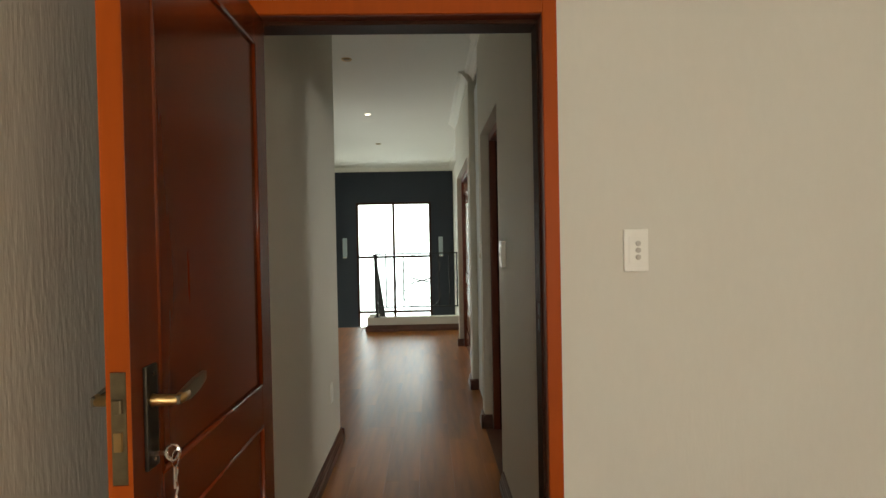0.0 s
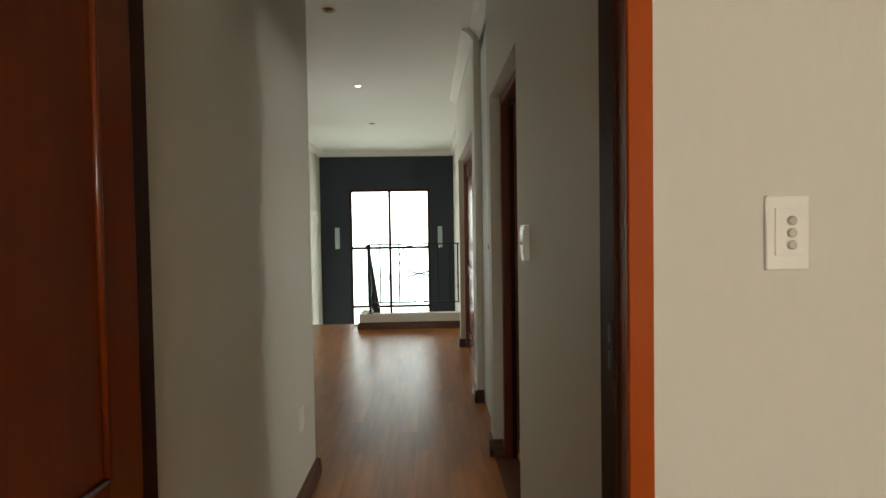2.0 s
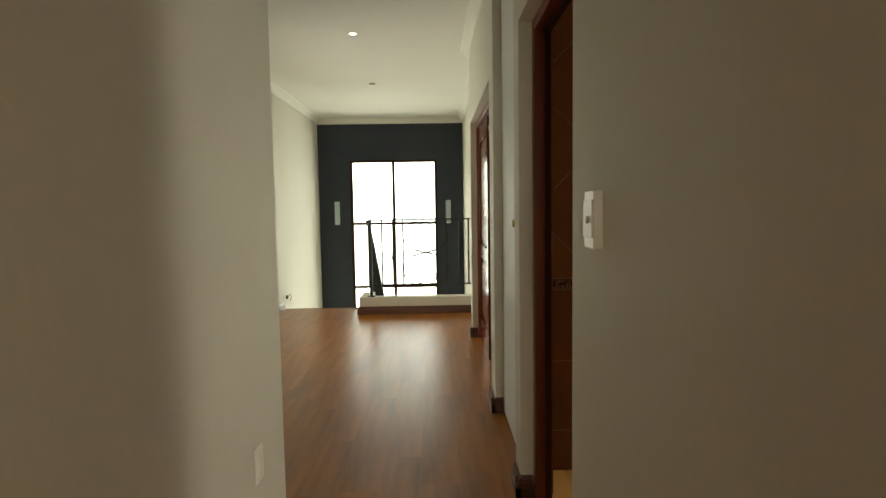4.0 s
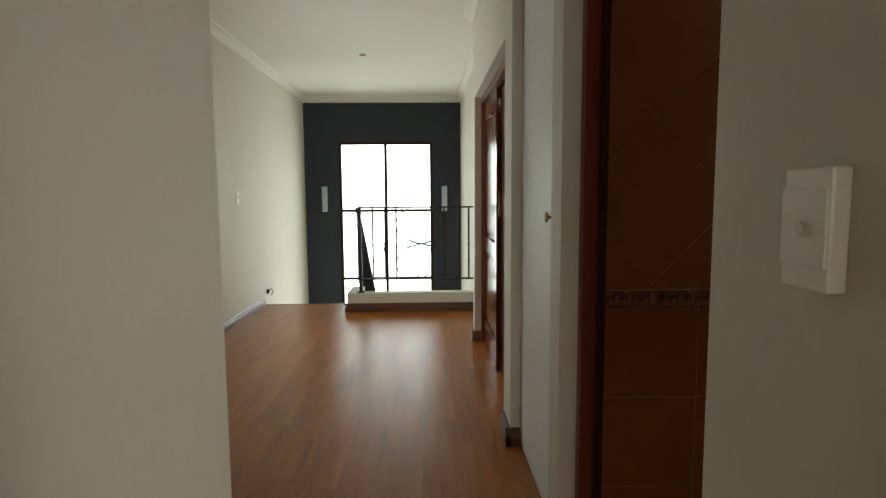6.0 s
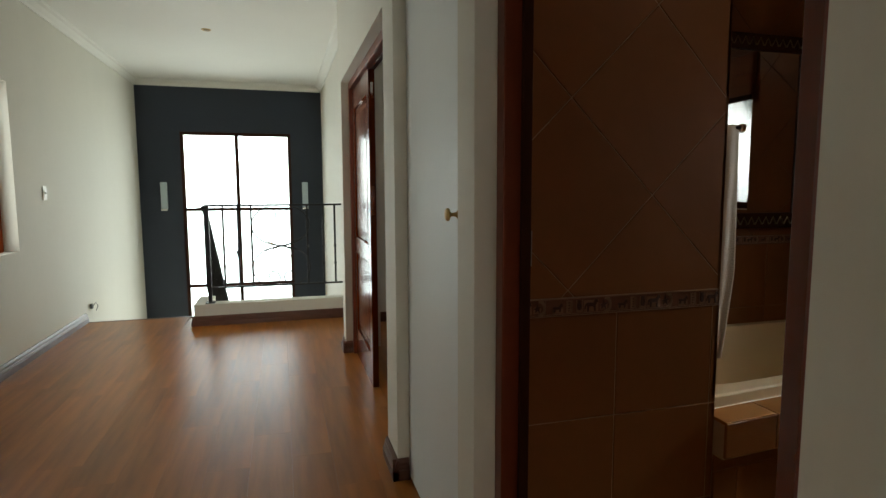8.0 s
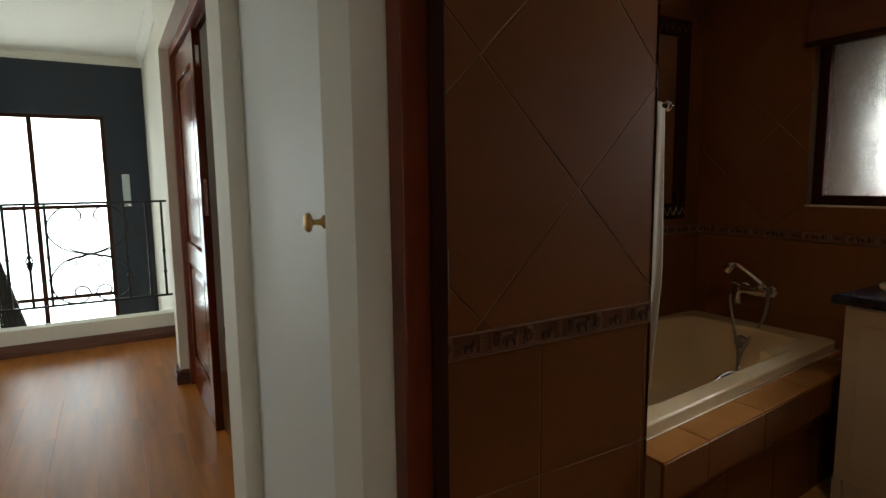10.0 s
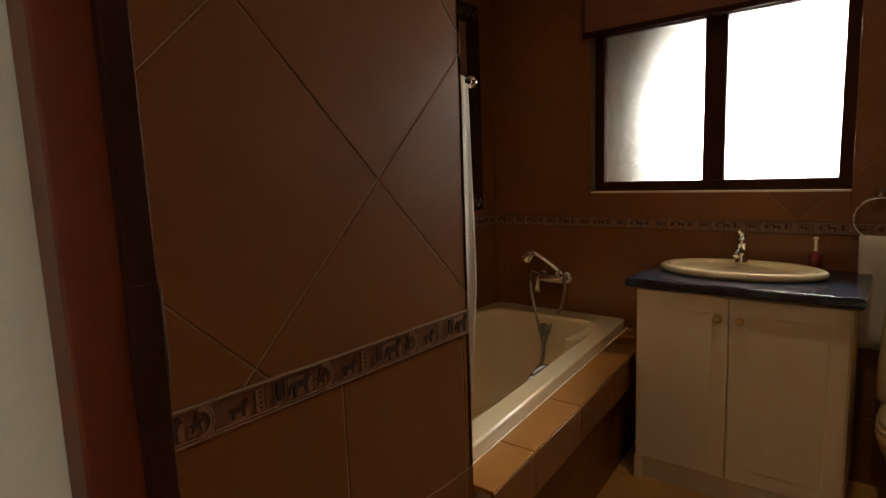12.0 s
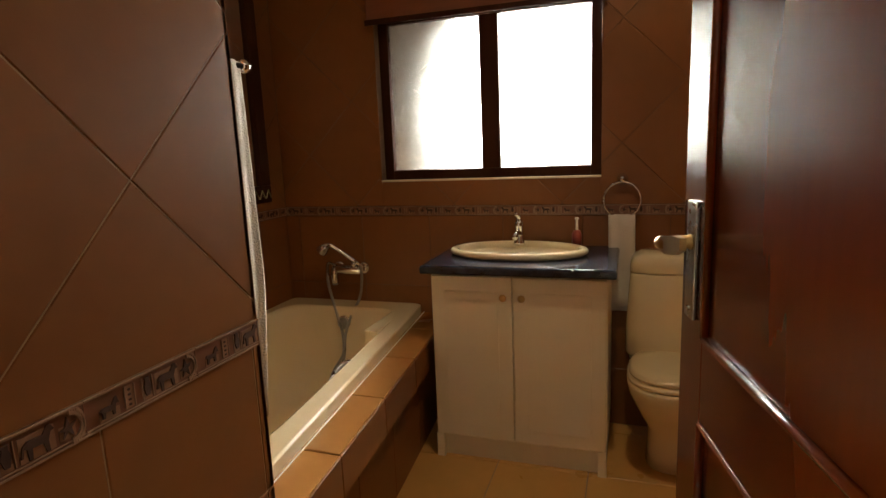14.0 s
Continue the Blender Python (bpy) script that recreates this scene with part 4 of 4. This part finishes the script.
part("cistern_lid", rounded([(0.235, 0.101, 0.181, 0.776), (0.235, 0.103, 0.184, 0.782), (0.235, 0.102, 0.180, 0.815), (0.235, 0.096, 0.165, 0.840), (0.235, 0.080, 0.135, 0.854)]), "porcelain", wc, smooth=True)
part("button", lathe(bmesh.new(), [(0.02, 0), (0.02, 0.008), (0.012, 0.012)], (0.225, 0, 0.855), seg=16), "chrome", wc)

# ---- pieces: tiles and planks ----
def clip(poly, n, d):
    """Keep the side of a polygon where p . n <= d."""
    out = []
    for i, p in enumerate(poly):
        q = poly[(i + 1) % len(poly)]
        a, b = p[0] * n[0] + p[1] * n[1] - d, q[0] * n[0] + q[1] * n[1] - d
        if a <= 0:
            out.append(p)
        if a * b < 0:
            t = a / (a - b)
            out.append((p[0] + (q[0] - p[0]) * t, p[1] + (q[1] - p[1]) * t))
    return out


def clip_rect(poly, u0, u1, v0, v1):
    for n, d in (((1, 0), u1), ((-1, 0), -u0), ((0, 1), v1), ((0, -1), -v0)):
        poly = clip(poly, n, d)
        if len(poly) < 3:
            return []
    return poly


def area(poly):
    return abs(sum(poly[i][0] * poly[(i + 1) % len(poly)][1] - poly[(i + 1) % len(poly)][0] * poly[i][1] for i in range(len(poly)))) / 2


def lay(polys, put, mat, parent, name="tile", thick=TH, group_hole=None, round_edge=(0.0022, 0.0018)):
    """Each polygon becomes one tile standing proud of its bed; put(u, v, out) gives the place."""
    for poly in polys:
        todo = [poly]
        if group_hole:
            u0, u1, v0, v1 = group_hole
            todo = [q for q in (clip(poly, (1, 0), u0), clip(poly, (-1, 0), -u1),
                                clip_rect(poly, u0, u1, -99, v0), clip_rect(poly, u0, u1, v1, 99)) if len(q) > 2]
        todo = [q for q in todo if area(q) > 0.0004]
        if not todo:
            continue
        bm = bmesh.new()
        for q in todo:
            c = (sum(p[0] for p in q) / len(q), sum(p[1] for p in q) / len(q))
            k, rise = round_edge
            lo = [bm.verts.new(put(u, v, 0.0)) for u, v in q]
            mid = [bm.verts.new(put(u, v, thick - rise)) for u, v in q]
            hi = []
            for u, v in q:
                d = math.hypot(c[0] - u, c[1] - v) or 1.0
                hi.append(bm.verts.new(put(u + (c[0] - u) / d * k * 1.4, v + (c[1] - v) / d * k * 1.4, thick)))
            for a, b in ((lo, mid), (mid, hi)):
                for i in range(len(q)):
                    bm.faces.new((a[i], a[(i + 1) % len(q)], b[(i + 1) % len(q)], b[i]))
            bm.faces.new(hi)
        finish(name, bm, mat, parent)


def diagonal(u0, u1, v0, v1, cu, cv, half=0.2475, joint=0.004):
    """Tiles set on their corners, one corner point at (cu, cv), clipped to a rectangle."""
    out = []
    h = half - joint * 0.4
    for i in range(-14, 15):
        for j in range(-14, 15):
            if (i + j) % 2 == 0:
                continue
            u, v = cu + i * half, cv + j * half
            if u < u0 - half or u > u1 + half or v < v0 - half or v > v1 + half:
                continue
            q = clip_rect([(u - h, v), (u, v - h), (u + h, v), (u, v + h)], u0, u1, v0, v1)
            if q and area(q) > 0.0003:
                out.append(q)
    return out


def grid(u0, u1, v0, v1, cu, cv, w, h, joint=0.0022):
    out = []
    for i in range(-12, 13):
        for j in range(-12, 13):
            u, v = cu + i * w, cv + j * h
            q = clip_rect([(u + joint / 2, v + joint / 2), (u + w - joint / 2, v + joint / 2), (u + w - joint / 2, v + h - joint / 2), (u + joint / 2, v + h - joint / 2)], u0, u1, v0, v1)
            if q and area(q) > 0.0003:
                out.append(q)
    return out


GOAT = [[(0.0, 0.50), (0.12, 0.62), (0.62, 0.60), (0.80, 0.90), (0.92, 0.98), (0.96, 0.74), (1.0, 0.62), (0.84, 0.60), (0.80, 0.36), (0.78, 0.05), (0.66, 0.05), (0.64, 0.34), (0.30, 0.34), (0.24, 0.05), (0.12, 0.05), (0.14, 0.40)]]
HORSE = [[(0.0, 0.20), (0.06, 0.60), (0.20, 0.74), (0.64, 0.72), (0.80, 0.98), (0.90, 1.0), (1.0, 0.76), (0.88, 0.72), (0.80, 0.46), (0.82, 0.02), (0.72, 0.02), (0.66, 0.40), (0.34, 0.42), (0.30, 0.02), (0.20, 0.02), (0.18, 0.46), (0.10, 0.50), (0.06, 0.20)]]
VASE = [[(0.30, 0.0), (0.70, 0.0), (0.92, 0.45), (0.72, 0.80), (0.80, 1.0), (0.20, 1.0), (0.28, 0.80), (0.08, 0.45)]]
BIRD = [[(0.0, 0.45), (0.34, 0.56), (0.50, 1.0), (0.62, 0.60), (1.0, 0.66), (0.72, 0.42), (0.80, 0.0), (0.50, 0.30), (0.20, 0.05), (0.30, 0.36)]]


def border(u0, u1, v0, v1, put, parent, seed, phase=0.0, L=0.19):
    """Relief border: cream rims and a round end on each tile, and between them a goat, a ladder, a vase, a horse and a bird."""
    rnd = random.Random(seed)
    h = v1 - v0
    n = int(math.ceil((u1 - u0 + phase) / L))
    for k in range(n):
        a = u0 - phase + k * L
        lo, b = max(u0, a), min(u1, a + L) - 0.0015
        if b - lo < 0.01:
            continue

        def bar(bm, x0, x1, y0, y1, t0, t1):
            x0, x1 = max(x0, lo), min(x1, b)
            if x1 - x0 < 0.001:
                return
            vs = [bm.verts.new(put(u, v, t)) for u in (x0, x1) for v in (y0, y1) for t in (t0, t1)]
            for q in ((0, 1, 3, 2), (4, 6, 7, 5), (0, 4, 5, 1), (2, 3, 7, 6), (0, 2, 6, 4), (1, 5, 7, 3)):
                bm.faces.new([vs[i] for i in q])

        def figure(bm, shape, x0, x1, y0, y1, t1):
            x0, y0 = a + L * x0, v0 + h * y0
            x1, y1 = a + L * x1, v0 + h * y1
            if x0 < lo or x1 > b:
                return
            for poly in shape:
                p = [(x0 + (x1 - x0) * u + rnd.uniform(-0.0004, 0.0004), y0 + (y1 - y0) * v) for u, v in poly]
                la, lb = [bm.verts.new(put(u, v, TH)) for u, v in p], [bm.verts.new(put(u, v, t1)) for u, v in p]
                bm.faces.new(lb)
                for i in range(len(p)):
                    bm.faces.new((la[i], la[(i + 1) % len(p)], lb[(i + 1) % len(p)], lb[i]))

        bm = bmesh.new()
        bar(bm, a, b, v0, v1, 0, TH)
        t = finish("border_tile", bm, "border", parent)
        bm = bmesh.new()
        bar(bm, a, b, v0, v0 + h * 0.045, TH, TH + 0.003)
        bar(bm, a, b, v1 - h * 0.055, v1, TH, TH + 0.004)
        bar(bm, a, b, v0 + h * 0.10, v0 + h * 0.13, TH, TH + 0.002)
        for rr in (0.46, 0.36):
            for s in range(18):
                an = -math.pi / 2 + math.pi * s / 17
                cu, cv = a + L * 0.90 + h * rr * 0.8 * math.cos(an), (v0 + v1) / 2 + h * rr * math.sin(an)
                bar(bm, cu - 0.0014, cu + 0.0014, cv - h * 0.05, cv + h * 0.05, TH, TH + 0.0035)
        for c in (0.305, 0.385, 0.455, 0.545):
            bar(bm, a + L * c, a + L * c + 0.0016, v0 + h * 0.18, v1 - h * 0.14, TH, TH + 0.0025)
        finish("rim", bm, "border_light", t)
        bm = bmesh.new()
        bar(bm, a + L * 0.575, a + L * 0.795, v0 + h * 0.17, v1 - h * 0.20, TH, TH + 0.0008)
        bar(bm, a + L * 0.312, a + L * 0.380, v0 + h * 0.18, v1 - h * 0.15, TH, TH + 0.0010)
        bar(bm, a + L * 0.10, a + L * 0.26, v0 + h * 0.16, v0 + h * 0.42, TH, TH + 0.0008)
        bar(bm, a + L * 0.82, a + L * 0.93, v0 + h * 0.22, v0 + h * 0.58, TH, TH + 0.0008)
        bar(bm, a + L * 0.47, a + L * 0.54, v0 + h * 0.16, v0 + h * 0.32, TH, TH + 0.0008)
        finish("patch", bm, "border_patch", t)
        bm = bmesh.new()
        figure(bm, GOAT, 0.10, 0.25, 0.22, 0.74, TH + 0.0030)
        figure(bm, VASE, 0.462, 0.538, 0.28, 0.84, TH + 0.0030)
        figure(bm, HORSE, 0.58, 0.79, 0.17, 0.86, TH + 0.0032)
        figure(bm, BIRD, 0.815, 0.935, 0.24, 0.82, TH + 0.0030)
        for j in range(4):
            bar(bm, a + L * 0.335, a + L * 0.355, v0 + h * (0.25 + 0.15 * j), v0 + h * (0.31 + 0.15 * j), TH, TH + 0.0022)
        finish("figure", bm, "border_dark", t)


tiles_block = tagged(empty("tiles_block", (0, 0, 0)), kind="structure")
putb = lambda u, v, o: (u, PY + TH - o, v)
lay(diagonal(0.66, PX, 0.962, 2.62, 1.207, 1.284, half=0.300), putb, "tile", tiles_block)
border(0.66, PX, 0.902, 0.960, putb, tiles_block, 1, 0.066, L=0.235)
lay(grid(0.66, PX, 0, 0.903, 1.087, 0.553, 0.38, 0.35), putb, "tile", tiles_block)
pute = lambda u, v, o: (PX - TH + o, u, v)
lay(diagonal(PY, BY1, 0.962, 2.62, 4.3, 1.284, half=0.300), pute, "tile", tiles_block)
lay(grid(PY, BY1, 0.5, 0.962, 4.3, 0.553, 0.38, 0.35), pute, "tile", tiles_block)

tiles_east = tagged(empty("tiles_east", (0, 0, 0)), kind="structure")
putw = lambda u, v, o: (BX1 + TH - o, u, v)
lay(diagonal(2.2, BY1, 1.044, 2.62, 4.36, 1.31, half=0.258), putw, "tile", tiles_east, group_hole=(3.415, 4.475, 1.17, 1.965))
border(2.2, BY1, 0.998, 1.041, putw, tiles_east, 2)
lay(grid(2.2, BY1, 0, 0.995, 4.234, 0.275, 0.37, 0.36), putw, "tile", tiles_east)

tiles_north = tagged(empty("tiles_north", (0, 0, 0)), kind="structure")
putn = lambda u, v, o: (u, BY1 + TH - o, v)
lay(diagonal(PX, BX1 - 0.002, 1.044, 2.62, 2.84, 1.31, half=0.258), putn, "tile", tiles_north)
border(PX, BX1 - 0.002, 0.998, 1.041, putn, tiles_north, 3)
lay(grid(PX, BX1 - 0.002, 0.4, 0.995, 2.7, 0.275, 0.37, 0.36), putn, "tile", tiles_north)

# ledge and apron of the bath, running slightly askew to the east wall
ledge = tagged(empty("bath_ledge", (0, 0, 0)), kind="structure")


def ledge_y(x):
    return 4.012 + 0.083 * (x - PX)


def slanted(bm, x0, x1, back, front_in, z0, z1):
    lo = [bm.verts.new((x, y, z0)) for x, y in ((x0, ledge_y(x0) + front_in), (x1, ledge_y(x1) + front_in), (x1, back(x1)), (x0, back(x0)))]
    hi = [bm.verts.new((v.co.x, v.co.y, z1)) for v in lo]
    bm.faces.new(lo), bm.faces.new(hi)
    for i in range(4):
        bm.faces.new((lo[i], lo[(i + 1) % 4], hi[(i + 1) % 4], hi[i]))
    return bm


bm = bmesh.new()
slanted(bm, PX + 0.002, BX1, lambda x: 4.155 + 0.098 * (x - PX), 0.014, 0.36, 0.487)
slanted(bm, PX + 0.002, BX1, lambda x: 4.155 + 0.098 * (x - PX), 0.062, 0.0, 0.36)
finish("core", bm, "grout", ledge)
lay(grid(PX, BX1 - 0.004, 0.0, 0.126, 1.730, 0.001, 0.36, 0.5, joint=0.004), lambda u, v, o: (u, ledge_y(u) + v * (1.0 + 0.135 * (u - PX)), 0.489 + o), "ledge_tile", ledge)
lay(grid(PX, BX1 - 0.004, 0.37, 0.496, 1.730, 0.0, 0.36, 0.498), lambda u, v, o: (u, ledge_y(u) + 0.012 - o, v), "tile", ledge)
lay(grid(PX, BX1 - 0.004, 0.0, 0.36, 1.60, 0.0, 0.34, 0.30), lambda u, v, o: (u, ledge_y(u) + 0.062 - o, v), "tile", ledge)
# white silicone line between the tub and the ledge tiles
finish("sealant", tube(bmesh.new(), [(PX + 0.003, 4.130, 0.500), (BX1 - 0.006, 4.282, 0.500)], 0.0028, 6), "plastic", ledge)

tiles_floor = tagged(empty("tiles_floor", (0, 0, 0)), kind="structure")
lay(grid(0.645, BX1, 2.2, 4.18, 2.615, 3.435, 0.37, 0.37, joint=0.004), lambda u, v, o: (u, v, -0.012 + o), "floor_tile", tiles_floor)

# laminate planks
planks = tagged(empty("laminate_planks", (0, 0, 0)), kind="structure")
rnd = random.Random(5)
meshes = {}
PW = 0.193
for i in range(14):
    x0 = LX + i * PW
    y = 1.2 - rnd.random() * 1.2
    while y < 8.77:
        y1 = y + 1.28
        lo, hi = max(y, 1.2 if x0 + PW > -0.49 else 3.635), min(y1, 8.77 if x0 + PW < -0.74 else 8.32)
        a, b = x0, min(x0 + PW, 0.64)
        y = y1
        if hi - lo < 0.03 or b - a < 0.01:
            continue
        key = (round(b - a, 3), round(hi - lo, 3))
        if key not in meshes:
            w, l = b - a, hi - lo
            bm = bmesh.new()
            vs = [bm.verts.new(p) for p in ((0, 0, 0), (w, 0, 0), (w, l, 0), (0, l, 0), (0.0003, 0.0003, 0.0120), (w - 0.0003, 0.0003, 0.0120), (w - 0.0003, l - 0.0003, 0.0120), (0.0003, l - 0.0003, 0.0120))]
            for q in ((4, 5, 6, 7), (0, 1, 5, 4), (1, 2, 6, 5), (2, 3, 7, 6), (3, 0, 4, 7)):
                bm.faces.new([vs[k] for k in q])
            me = bpy.data.meshes.new("plank")
            bm.to_mesh(me)
            bm.free()
            me.materials.append(M["laminate"])
            meshes[key] = me
        ob = new("plank", meshes[key])
        ob.location = (a, lo, -0.012)
        ob.parent = planks
